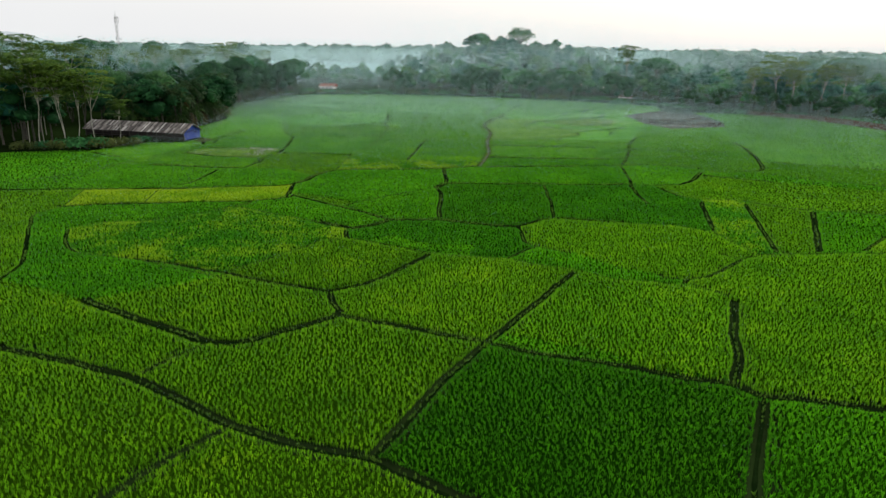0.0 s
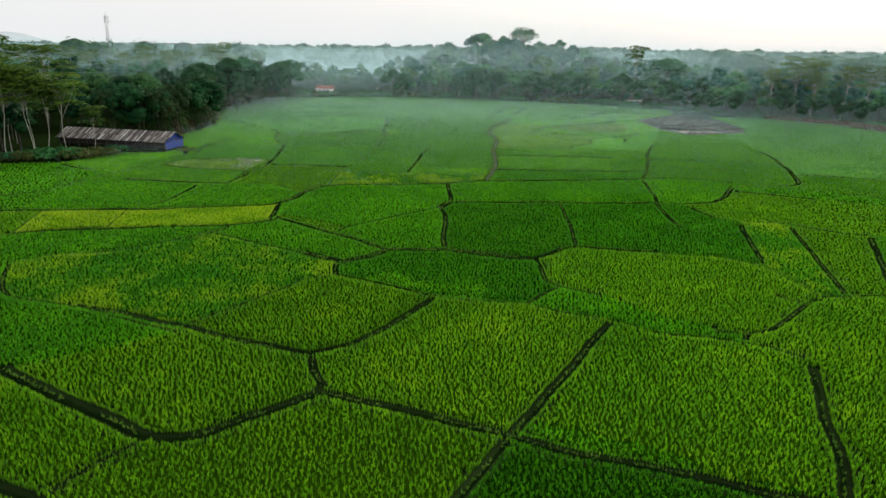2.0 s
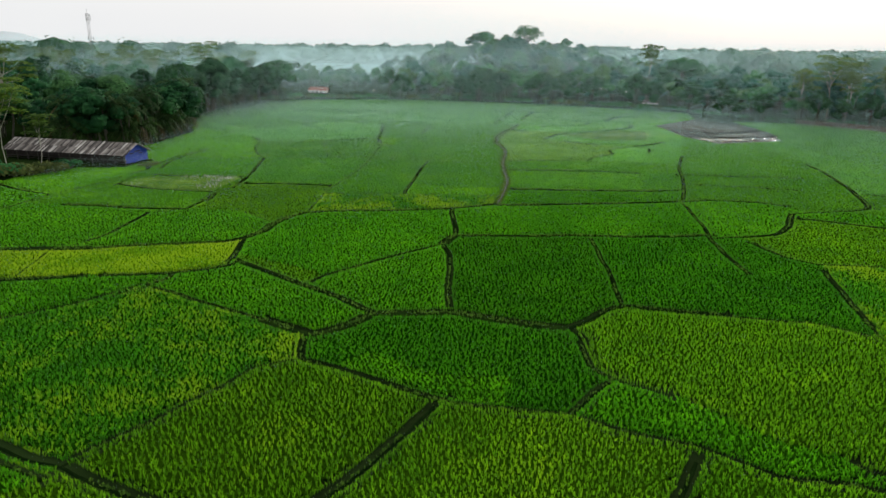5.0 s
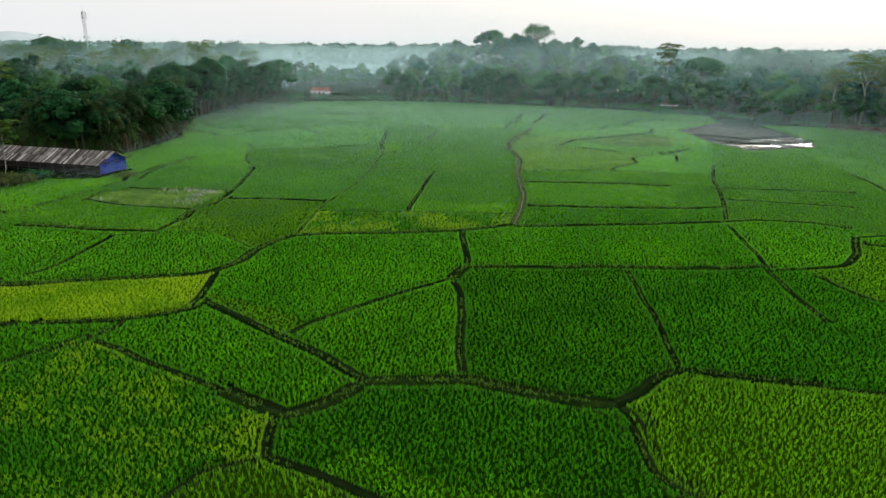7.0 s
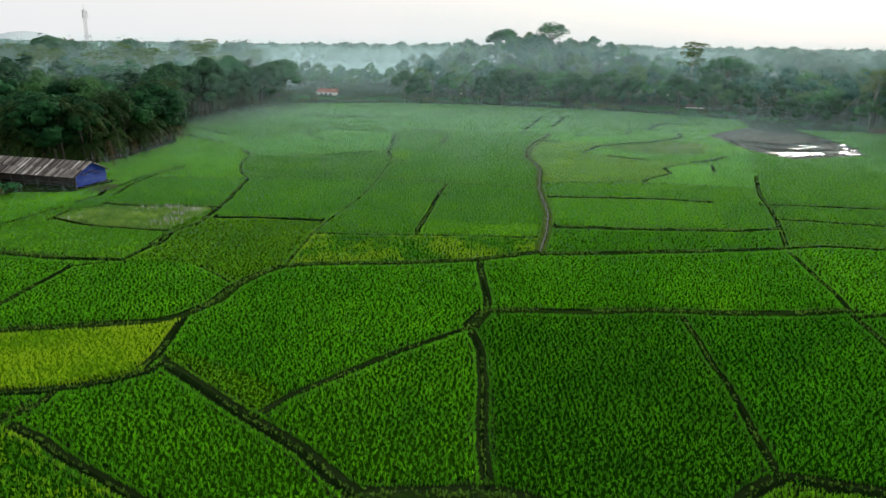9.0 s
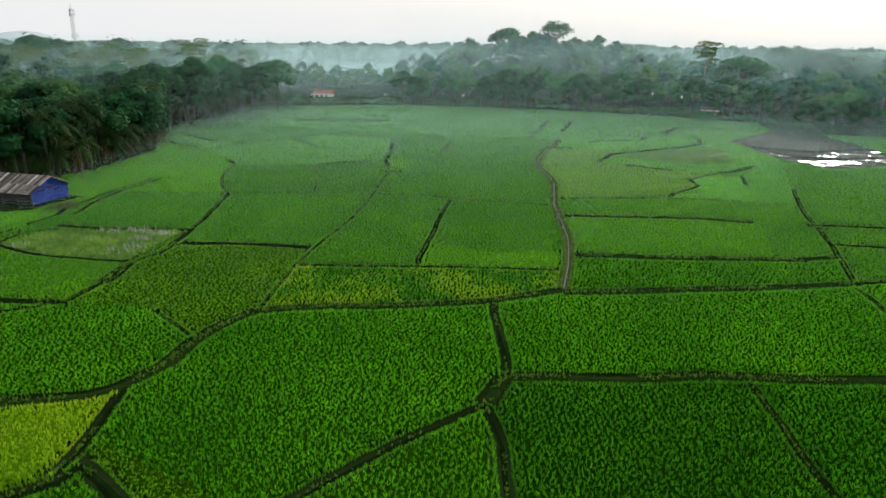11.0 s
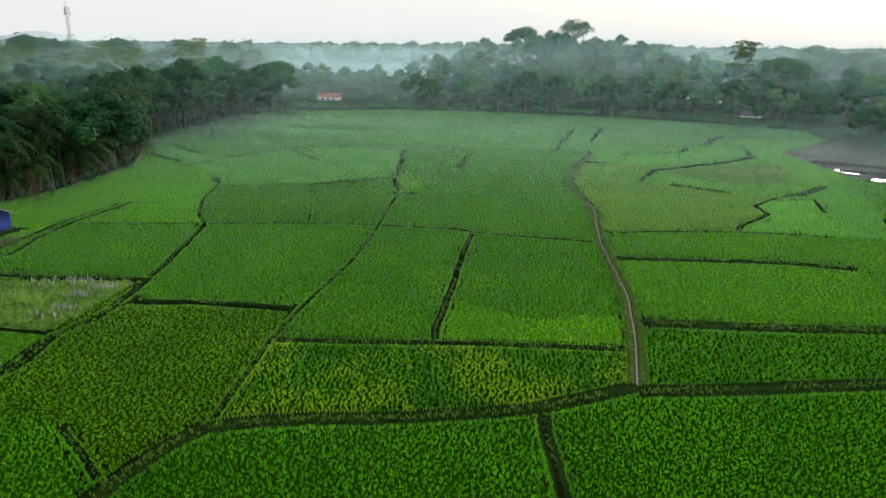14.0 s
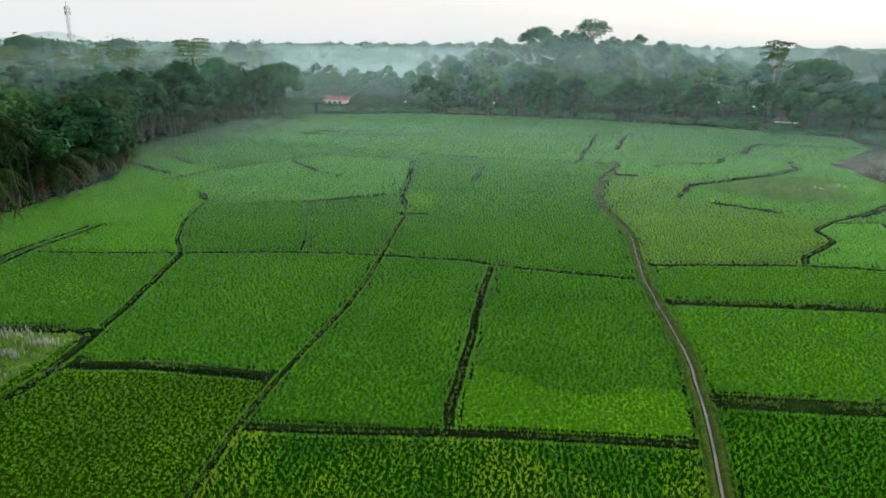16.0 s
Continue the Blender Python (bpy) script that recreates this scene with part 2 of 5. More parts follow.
def bund(width, *points):
    """The centre line of a bund, in metres; width 0 is only a seam between two plantings."""
    ends = np.abs(np.array(points[-1]) - np.array(points[0]))
    across = ends[0] / (ends.sum() + 1e-9)          # widened where they lie across, standing in for the shaded rice face behind
    x, y = points[0]
    broad = width * (0.64 if y < 60 else 0.74 if y < 95 else 0.92 if y < 125 else 0.75) + (0.7 if y < 60 else 1.1 if y < 84 else 1.05 if y < 125 else 0.95) * across ** 2.2 * min(1.0, width / 0.55)
    if 75 < y < 125 and (x < -20 or x > 24):        # left and right stretches are widened further to show their dark lines
        broad += 0.28 if x < -20 else 0.06
    BUNDS.append((broad if width else 0.0, smooth_line(points, 0.5, 0.12 if width else 0.1, len(BUNDS))))

bund(0.7, (-26.7, 34.1), (-22.4, 32.6), (-17.1, 30.7), (-14.3, 28.9), (-10.3, 26.2), (-7.4, 24.9), (-4.7, 24.1), (-3.2, 23.7), (-1.5, 22.7), (0.1, 21.6), (1.1, 21))
bund(0.7, (-10.3, 26.1), (-12, 23.2), (-13.4, 20.6))
bund(0.9, (-3.2, 23.7), (-1.8, 27.1), (-0.2, 31.2), (2.4, 36.3), (5.3, 41.6), (9.9, 50.1))
bund(0.6, (-17.1, 30.7), (-16, 32.9), (-14.6, 35.5))
bund(0.6, (-25.7, 41.9), (-22.7, 40), (-17.7, 37.2), (-14.6, 35.5), (-12.5, 35.6), (-9.9, 37.8), (-7.5, 40.1))
bund(0.7, (-7.5, 40.1), (-5.8, 39.6), (-2.7, 38.4), (-0.3, 37.4), (2.4, 36.3), (5.7, 34.9), (10.1, 33.6), (13, 32.3), (15.8, 31.5), (16.8, 30.3), (19.3, 29.9), (22.6, 29.1))
bund(0.9, (15.8, 31.5), (17.1, 34.3), (18.5, 38.5), (20.6, 44.2))
bund(0.9, (16.8, 30), (14.8, 25.9), (12.8, 21.6))
bund(0.6, (-34.1, 45.6), (-35.4, 50.4), (-41.3, 61), (-43.6, 65.4), (-42.8, 69.4))
bund(0.6, (-42.8, 69.4), (-39.8, 70.7), (-35.1, 71.7), (-30.4, 72.7))
bund(0.0, (-31.1, 44.1), (-25.7, 41.9))
bund(0.0, (-25.7, 41.9), (-21, 45.1), (-18.2, 47.5))
bund(0.3, (-37.1, 60.2), (-35.2, 56.4), (-32.6, 53.1), (-25.8, 51.1), (-20.6, 48.5), (-18.2, 47.5))
bund(0.5, (-35, 63.2), (-31.5, 63.9), (-28, 66.5), (-25.7, 69.7), (-23.8, 72.2))
bund(0.5, (-18, 48.6), (-16, 51.7), (-13.5, 55.5), (-12.3, 58), (-9.9, 59.3))
bund(0.6, (-18, 48.6), (-15.5, 47.2), (-12.1, 45.9), (-9, 44.8), (-6.5, 46.5), (-4.5, 49.4), (-2, 54.6))
bund(0.8, (-8.8, 44.8), (-8.2, 42.6), (-7.4, 40.9))
bund(0.6, (-27.5, 51.7), (-25.5, 51.2), (-23.4, 50.6), (-20.1, 49.2), (-18, 48.6))
bund(0.7, (-10.6, 63), (-9.9, 59.3))
bund(0.6, (-9.9, 59.3), (-7.7, 58.2), (-4.5, 56.5), (-2.1, 55.1), (-1.4, 55))
bund(0.4, (-1.4, 54.8), (1.3, 54.1), (4.9, 53.7))
bund(0.6, (4.9, 53.7), (6.5, 56.1), (7.8, 57.6))
bund(0.7, (7.8, 57.6), (6.9, 59), (6.8, 62.2), (6.7, 64.3))
bund(0.4, (7.8, 57.6), (10.4, 55.9))
bund(0.0, (10.4, 55.9), (14, 51.7), (16.9, 50.1))
bund(0.4, (4.9, 53.7), (7.5, 52.1), (10.3, 51.1), (13, 48.9), (15.9, 48.5), (18.1, 47.7), (19.5, 47), (20.8, 45.9))
bund(0.7, (18.1, 47.7), (18.8, 49.2))
bund(0.5, (18.8, 49.2), (20.8, 50), (23.7, 52.9), (26.2, 55.6))
bund(0.4, (18.8, 49.2), (17.2, 49.5), (16.9, 50.1))
bund(0.5, (27.3, 56.8), (26.6, 60.1), (26.2, 63.9), (26.7, 65.8))
bund(0.8, (26.7, 65.8), (28, 71.5), (29.5, 77.6))
bund(0.4, (24.2, 56.3), (25.1, 55.4), (26.6, 55.6))
bund(0.3, (11, 68.2), (17.1, 67.2), (22.9, 66.2), (25.9, 64.3))
bund(0.4, (-35.1, 72.3), (-36.4, 79.6))
bund(0.7, (-6.6, 66.5), (-2.9, 66.8), (-1.2, 66.9), (0.7, 66.2), (2.7, 65.6), (4.1, 65.1), (6.4, 64.7))
bund(0.8, (-1.2, 66.9), (-1.4, 67.7), (-1.6, 72.4), (-1.5, 76.9), (-1.7, 80.5), (-2.3, 83.5))
bund(0.8, (6.4, 64.7), (7.8, 65.9), (9.3, 67.7), (10.9, 68.8))
bund(0.8, (6.5, 64.7), (6.9, 63.9), (7.1, 63))
bund(0.6, (10.9, 68.8), (11.4, 76.2), (11.7, 82.4), (11.9, 86.9))
bund(0.5, (10.9, 68.8), (12.5, 68.4), (14.5, 68), (17.8, 67.4))
bund(0.6, (-2.3, 83.5), (-1.5, 85.9), (-0.9, 86.6), (5.4, 86.8), (9.7, 87.4), (13.9, 87.3), (19.3, 87.5), (22.1, 88.1), (23.7, 88.4))
bund(0.8, (23.6, 88.2), (23.2, 84.3), (22.9, 80.8), (23, 76.6))
bund(0.5, (25.5, 102.9), (25.4, 100), (24.8, 95.7), (24.3, 91.1), (23.7, 88.4))
bund(0.5, (-34.8, 82.5), (-34.1, 85.3), (-34, 93.3))
bund(0.9, (-33.3, 80.2), (-30, 81.2), (-24.7, 82.5), (-22.2, 83.2), (-21, 84.4), (-19.8, 87), (-19.5, 90.1), (-18.5, 93), (-17.6, 94.3))
bund(0.5, (-20.9, 84.2), (-20.3, 80.6), (-20.1, 78.2), (-20.2, 76.9))
bund(0.6, (-28.4, 73.1), (-23.9, 73.8), (-21.2, 75.1), (-19.6, 76.3), (-19.4, 77.5))
bund(0.8, (-19.4, 77.5), (-15.9, 74.7), (-12.8, 72), (-9.4, 69.4), (-6.6, 66.5))
bund(0.6, (-12.6, 72), (-11.4, 73.9), (-9, 76.8), (-6.5, 79.7), (-3.5, 82.4), (-2.3, 83.5))
bund(0.7, (-25.6, 69), (-24.3, 70.6), (-23.3, 72.7), (-23.3, 73.7))
bund(0.4, (-23.2, 70.5), (-21.1, 69.3), (-17.3, 67), (-13.8, 65))
bund(0.7, (-13.8, 65), (-11.3, 63.5), (-10.1, 62.9), (-9.3, 63.3), (-7.8, 64.5), (-6.6, 66.5))
bund(0.3, (-45.7, 122.9), (-45.7, 130.2), (-44.3, 137.5))
bund(0.4, (-44.3, 96.4), (-41.1, 96.3), (-36.4, 95.4))
bund(0.5, (-45.9, 115.3), (-45.3, 118.7), (-46.4, 122.1))
bund(0.3, (-36.4, 95.4), (-30.8, 95.3))
bund(0.3, (-34, 93.3), (-30.8, 95.3))
bund(0.5, (-30.8, 95.3), (-30.4, 99.1), (-30.6, 103.4))
bund(0.3, (-30.6, 103.4), (-29.7, 107), (-28.5, 110.5))
bund(0.3, (-42.2, 112.6), (-37.3, 113.4), (-29.9, 114.4))
bund(0.3, (-44.1, 108), (-38.5, 105.5), (-31, 104.5))
bund(0.3, (-44.4, 107.4), (-44.4, 111.8), (-42.5, 113.2))
bund(0.0, (-23.8, 94.2), (-27.7, 95.2), (-30.8, 95.3))
bund(0.3, (-19.5, 90.1), (-23.8, 94.2))
bund(0.3, (-28.4, 109.9), (-22.9, 110.1), (-17.6, 109.5))
bund(0.5, (-30.7, 96.2), (-29.9, 100.2), (-30.3, 104), (-29.3, 107.3), (-29.6, 114.2))
bund(0.4, (-29.6, 114.2), (-30.3, 120.5), (-31.7, 130))
bund(0.5, (-31.7, 130), (-34.2, 134.9), (-36.2, 140.8), (-37.8, 149.6), (-40, 153.5))
bund(0.5, (-17.2, 94.9), (-17.2, 98), (-17.2, 105.1), (-16.8, 109.6), (-15.4, 120.1), (-14.9, 131.6), (-15, 138.4), (-14.9, 146.5), (-16.6, 156.2), (-17, 165.7), (-18.1, 178.6))
bund(0.9, (-17.1, 94.7), (-14.5, 95.6), (-10, 96.1), (-5.9, 96.8), (-3.6, 97.3), (-1.7, 97.8), (1, 99.1), (2.7, 100), (3.7, 100.6))
bund(0.7, (-5.7, 130.1), (-6.5, 120.9), (-6.9, 114.5), (-7.5, 107.5), (-7.4, 105.1))
bund(0.3, (-17.1, 104.6), (-13.3, 104.6), (-7.4, 104.9), (-2, 105), (3.5, 105))
bund(0.4, (-14.9, 131.6), (-7.9, 131.1), (-5.7, 130.1), (-1.2, 129), (4.8, 127.8))
bund(0.3, (-31.9, 130.4), (-21.8, 131.7), (-14.9, 131.6))
bund(0.3, (-44.3, 129.4), (-39, 129.7), (-31.9, 130.4))
bund(0.4, (-43.7, 119.2), (-44.6, 124.1), (-44.6, 129.9), (-43.3, 138.4))
bund(0.3, (-42.1, 114.6), (-37, 114), (-32.4, 114.3), (-29.6, 114.2))
bund(0.3, (-21.9, 131.7), (-23.1, 137.5), (-26.3, 150.1))
bund(0.3, (-37.5, 148.8), (-32.1, 149.4), (-26.4, 150.5), (-16.6, 156.2))
bund(0.6, (-15, 146.1), (-13.4, 146.3))
bund(0.0, (-12.2, 146.8), (-13.1, 156.6), (-16.9, 157.9))
bund(0.0, (-13.4, 146.3), (-12.2, 146.8))
bund(0.4, (-57.1, 178.9), (-47.3, 170.4))
bund(0.4, (-60.3, 173.1), (-49, 164.5))
bund(0.4, (-47.7, 160.5), (-44.1, 167.9), (-37.4, 176.1), (-33.1, 182.1), (-18.9, 180.5))
bund(0.4, (-35.6, 176.3), (-29.9, 168.5), (-26, 165.7))
bund(0.5, (-45.4, 208.3), (-33.9, 205.9), (-23.2, 206.4))
bund(0.5, (-41.2, 211.1), (-28.6, 209.8), (-17.5, 208.3))
bund(0.6, (11, 171.3), (13, 171))
bund(0.5, (7, 181.9), (10.8, 200.1), (14.2, 215.1))
bund(1.0, (18.9, 165), (26.4, 170), (33.1, 174.6), (37.8, 179.4))
bund(0.6, (37.8, 179.4), (39.6, 186.1))
bund(0.5, (19.6, 166), (15.8, 157.7))
bund(0.8, (19.5, 155.2), (21.9, 153.1), (24.7, 151.5))
bund(0.7, (19.9, 132.7), (21, 135.2), (25.4, 140.2), (25.6, 144.1), (28.7, 147.7), (34.5, 151.9), (38.5, 156.1))
bund(0.6, (28.6, 147.4), (33.4, 147.6), (32, 141.8))
bund(0.5, (6.8, 123), (13.9, 123.1), (20.3, 123), (24.8, 122))
bund(0.3, (7.5, 131.4), (19.3, 132.6), (27.5, 131.8))
bund(0.6, (34.6, 192.7), (41.3, 204.4), (57.1, 202.2))
bund(0.5, (17.6, 178.7), (19.9, 180.9), (28.1, 183.3), (29.5, 186.9))
bund(0.6, (6.1, 109.2), (12, 109), (17.9, 109.1), (24.5, 109.3))
bund(0.7, (3.7, 99.9), (7.7, 100.4), (11.2, 100.9), (15.7, 101.6), (20.6, 102.3))
bund(0.7, (-1.5, 97.4), (-1.5, 95.2), (-1.3, 91.8), (-1.1, 89), (-1.1, 86.6))
bund(0.5, (26, 103.6), (26.8, 106.2), (28.4, 111.1), (30.9, 119.7), (32.5, 126.5), (36.9, 139.3))
bund(0.4, (30.9, 121.3), (36.8, 120.9), (47.4, 119.7))
bund(0.4, (26, 103.6), (29.6, 104.3), (34.7, 103.7), (37.3, 102))
bund(0.4, (29.6, 114.3), (36.5, 113.1), (42.8, 111.6))
bund(0.7, (23.7, 87.2), (30.2, 89), (33.1, 92.1), (36.3, 98.1))
bund(0.7, (36.3, 98.1), (44.7, 100.4), (47.3, 102.6), (50.6, 112.8), (53.5, 124.9), (54.4, 132.5))
bund(0.5, (27, 85.7), (28, 81.6), (30.1, 79.5), (35, 79), (39.1, 75.5), (48.5, 73))
bund(0.7, (34.4, 76.8), (31.9, 66.7), (29.6, 57.5))
bund(0.8, (40.8, 73.7), (33.5, 57.7))
bund(0.5, (36.9, 57.5), (42.7, 63.2))
bund(0.5, (36.3, 95.9), (43.7, 92.3))
bund(0.5, (49.7, 95), (58.4, 89.8))
bund(0.4, (27.6, 56.5), (33.2, 57.2), (39.5, 57.8))
bund(0.5, (51.8, 108.9), (58, 106.9), (66.6, 103.7))
bund(0.0, (20.6, 44.2), (24.8, 46.2), (32.6, 46.1))
bund(0.4, (-51.3, 88.3), (-49.9, 95.7), (-49.2, 101.4), (-47.5, 106.3), (-46.1, 112.7))
bund(0.3, (-58.6, 106.6), (-53.6, 103.3), (-49.2, 101.4))
bund(0.5, (-54.9, 77.4), (-48.6, 78.3), (-38.7, 79.6))
bund(0.4, (-42.8, 69.4), (-45.1, 78.3))
bund(0.4, (-17.2, 186.2), (-8.1, 183), (4.9, 182.1), (11.8, 180.5))
bund(0.5, (-8.4, 164), (-7.5, 175.9))
bund(0.6, (14.4, 193.8), (19.2, 212.7))
bund(0.5, (15.9, 213.9), (20.4, 214.6))
bund(0.0, (-19.6, 79.2), (-15.3, 76.8), (-11.5, 74.3))
bund(0.0, (-7.2, 59.5), (-5.9, 60.2), (-4.2, 59), (-2.5, 57.9), (-0.6, 57.6), (2, 57.7))
bund(0.0, (3.3, 37.7), (7.2, 36.2), (10.4, 34.7), (13.3, 33.4), (16.1, 32.7))
bund(0.0, (-6.1, 111.8), (-4.6, 111), (-2.3, 109.3), (0.6, 109.3), (2.1, 110.1), (4.7, 110))
bund(0.4, (-37.1, 60.2), (-36, 62.4), (-35, 63.2))
bund(0.7, (20.6, 102.3), (24, 103), (26, 103.6))
bund(0.6, (24.5, 109.3), (28, 110.3))
bund(0.3, (-1.8, 54.9), (3, 54), (4.9, 53.7))
bund(0.6, (-38.7, 79.6), (-36, 79.9), (-33.3, 80.2))
bund(0.4, (-57.5, 82.3), (-54.5, 84.9), (-51.3, 88.3))

# the paddy plain ends at the woods and at the ploughed plot
PLAIN = [(-78, 20), (-78, 103), (-60, 109), (-57, 118.5), (-49.3, 119.6), (-47.3, 127), (-63, 131.5), (-57.5, 137), (-55, 143), (-54.5, 161), (-66, 188),
         (-64, 220), (-57, 240), (-27, 248), (3, 245.5), (30, 236), (48, 226), (62, 216), (59, 201), (44.5, 184), (45, 165),
         (48.5, 154.5), (63, 160), (66.5, 174), (67, 196), (80, 193), (92, 181), (99, 156), (112, 140), (112, 20)]
REED_PLOT = [(-44, 108.2), (-38.5, 105.8), (-31.2, 104.8), (-30.2, 113.6), (-37, 113.2), (-42.5, 112.6)]
FALLOW_PLOT = [(20, 164.5), (27, 157), (36, 158), (39, 172), (33, 173), (26.4, 168.5)]
MUD_PLOT = [(44.5, 184), (45.5, 165), (48.5, 155), (63, 160.5), (66, 174), (66, 188), (58, 199)]


def inside(poly, x, y):
    hit = np.zeros(x.shape, dtype=bool)
    j = len(poly) - 1
    for i in range(len(poly)):
        (xi, yi), (xj, yj) = poly[i], poly[j]
        hit ^= ((yi > y) != (yj > y)) & (x < (xj - xi) * (y - yi) / (yj - yi + 1e-12) + xi)
        j = i
    return hit


CELL = 0.35
FX, FY = np.arange(-80, 114, CELL), np.arange(20, 252, CELL)
CX, CY = np.meshgrid(FX, FY)
open_cell = inside(PLAIN, CX, CY) & ~inside(REED_PLOT, CX, CY) & ~inside(FALLOW_PLOT, CX, CY)
gap = np.full(CX.shape, 9.0, dtype=np.float32)      # distance to the edge of the nearest bund
wall = np.zeros(CX.shape, dtype=bool)


def mark(width, line):
    for (x0, y0), (x1, y1) in zip(line[:-1], line[1:]):
        r = 2.0
        i0, i1 = np.searchsorted(FX, (min(x0, x1) - r, max(x0, x1) + r))
        j0, j1 = np.searchsorted(FY, (min(y0, y1) - r, max(y0, y1) + r))
        if i1 <= i0 or j1 <= j0:
            continue
        sx, sy = CX[j0:j1, i0:i1], CY[j0:j1, i0:i1]
        dx, dy = x1 - x0, y1 - y0
        t = np.clip(((sx - x0) * dx + (sy - y0) * dy) / (dx * dx + dy * dy + 1e-9), 0, 1)
        d = np.hypot(sx - x0 - t * dx, sy - y0 - t * dy)
        wall[j0:j1, i0:i1] |= d < max(width / 2, 0.37)
        if width > 0:
            gap[j0:j1, i0:i1] = np.minimum(gap[j0:j1, i0:i1], d - width / 2)


for width, line in BUNDS:
    mark(width, line)


def meets(own, x, y):
    return bool(np.any(np.abs(near_x - x) + np.abs(near_y - y) + 99.0 * (near_id == own) < 0.75))


near_x = np.concatenate([line[:, 0] for _, line in BUNDS])
near_y = np.concatenate([line[:, 1] for _, line in BUNDS])
near_id = np.concatenate([np.full(len(line), k) for k, (_, line) in enumerate(BUNDS)])
for k, (width, line) in enumerate(list(BUNDS)):     # a bund that stops short is carried on by a seam between plantings
    for end, before in ((line[0], line[min(3, len(line) - 1)]), (line[-1], line[max(-4, -len(line))])):
        d = np.hypot(near_x - end[0], near_y - end[1]) + 99.0 * (near_id == k)
        if d.min() < 0.3:
            continue
        if d.min() < 4.5:
            to = (near_x[d.argmin()], near_y[d.argmin()])
        else:
            way = (end - before) / (np.linalg.norm(end - before) + 1e-9)
            for s in np.arange(1.0, 60.0, 0.5):
                to = end + way * s
                if meets(k, *to) or not inside(PLAIN, *[np.array([c]) for c in to])[0]:
                    break
        mark(0, np.array([end, to]))
DITCH = smooth_line([(3.7, 100.6), (4.5, 104.9), (5.3, 110.3), (5.8, 115.6), (5.8, 120.3), (5.9, 127.9), (6.6, 135.1), (7.2, 140.7),
                     (6.8, 147.1), (6.2, 151.4), (6.6, 158.8), (8.9, 168.9), (11.8, 177.3), (12.5, 182)], 0.5, 0.12, 77)
mark(1.0, DITCH)

# number the fields: cells joined without crossing a bund
label_of = np.zeros(CX.shape, dtype=np.int32)
free = open_cell & ~wall
fields = 0
rows_n, cols_n = CX.shape
flat_free = free.ravel().copy()
flat_label = label_of.ravel()
for start in np.flatnonzero(flat_free):
    if not flat_free[start]:
        continue
    fields += 1
    stack = [int(start)]
    flat_free[start] = False
    while stack:
        c = stack.pop()
        flat_label[c] = fields
        col = c % cols_n
        for nb, ok in ((c - 1, col > 0), (c + 1, col < cols_n - 1), (c - cols_n, c >= cols_n), (c + cols_n, c < (rows_n - 1) * cols_n)):
            if ok and flat_free[nb]:
                flat_free[nb] = False
                stack.append(nb)
label_of = flat_label.reshape(CX.shape)
label_of[np.bincount(label_of.ravel())[label_of] < 24] = 0     # slivers join the planting beside them
for _ in range(8):                                  # seams and bund edges take the field next to them
    for axis, shift in ((0, 1), (0, -1), (1, 1), (1, -1)):
        rolled = np.roll(label_of, shift, axis)
        label_of = np.where((label_of == 0) & open_cell, rolled, label_of)

# what grows where: tint, ripeness, height
KINDS = {
    "olive": ((0.125, 0.352, 0.008), 0.28, 0.72, "olive green rice coming into ear, dense rows"),
    "deep": ((0.045, 0.227, 0.005), 0.03, 0.66, "deep green leafy young rice in even rows"),
    "mid": ((0.078, 0.328, 0.006), 0.08, 0.66, "fresh green rice with a few yellowing tips"),
    "vivid": ((0.094, 0.370, 0.007), 0.05, 0.58, "vivid green young rice standing thickly"),
    "lime": ((0.116, 0.345, 0.007), 0.06, 0.50, "light lime green rice seedlings, thick and low"),
    "patchy": ((0.066, 0.294, 0.008), 0.52, 0.68, "green rice ripening in yellow patches"),
    "yellow": ((0.205, 0.427, 0.008), 0.62, 0.70, "yellow green ripening rice, nearly ready"),
    "fresh": ((0.101, 0.333, 0.011), 0.16, 0.56, "fresh light green rice with yellow tips"),
    "soft": ((0.088, 0.308, 0.012), 0.14, 0.58, "soft green rice in thick rows"),
    # these two far kinds carry distance haze in a paler, bluer tint
    "young": ((0.170, 0.487, 0.057), 0.05, 0.52, "pale fresh green rice, low and thick, haze in its tint"),
    "pale": ((0.146, 0.428, 0.059), 0.10, 0.56, "soft pale green rice in rows, mist painted into its tint"),
    "bright": ((0.135, 0.420, 0.012), 0.06, 0.50, "bright yellow green rice seedlings, thick and even"),
    "brown": ((0.169, 0.385, 0.042), 0.30, 0.55, "brownish olive weedy rice with gaps"),
}
SEEDS = [
    (-18, 25, "olive"), (-9, 22, "olive"), (-10, 31, "olive"), (3, 27, "deep"), (20, 25, "mid"), (-20, 36, "olive"),
    (-15, 41, "olive"), (0, 45, "olive"), (12, 41, "olive"), (24, 37, "olive"), (-9, 52, "olive"), (-28, 46, "mid"),
    (-24, 56, "patchy"), (0, 60, "deep"), (15, 60, "patchy"), (11, 53, "mid"), (24, 50, "yellow"), (33, 50, "deep"),
    (-33, 66, "olive"), (-39, 67.5, "patchy"), (-45, 58, "yellow"), (-30, 76, "yellow"), (-40, 75, "yellow"), (-50, 74, "patchy"), (-15, 70, "mid"), (-7, 75, "mid"),
    (-8, 88, "mid"), (5, 77, "deep"), (16, 77, "deep"), (10, 93, "mid"), (25, 77, "deep"), (29.5, 70, "patchy"),
    (34.5, 68, "lime"), (42, 66, "mid"), (30, 96, "vivid"), (34, 84, "lime"), (40, 90, "vivid"), (-44, 88, "vivid"), (-27, 88, "vivid"), (-56, 92, "vivid"),
]
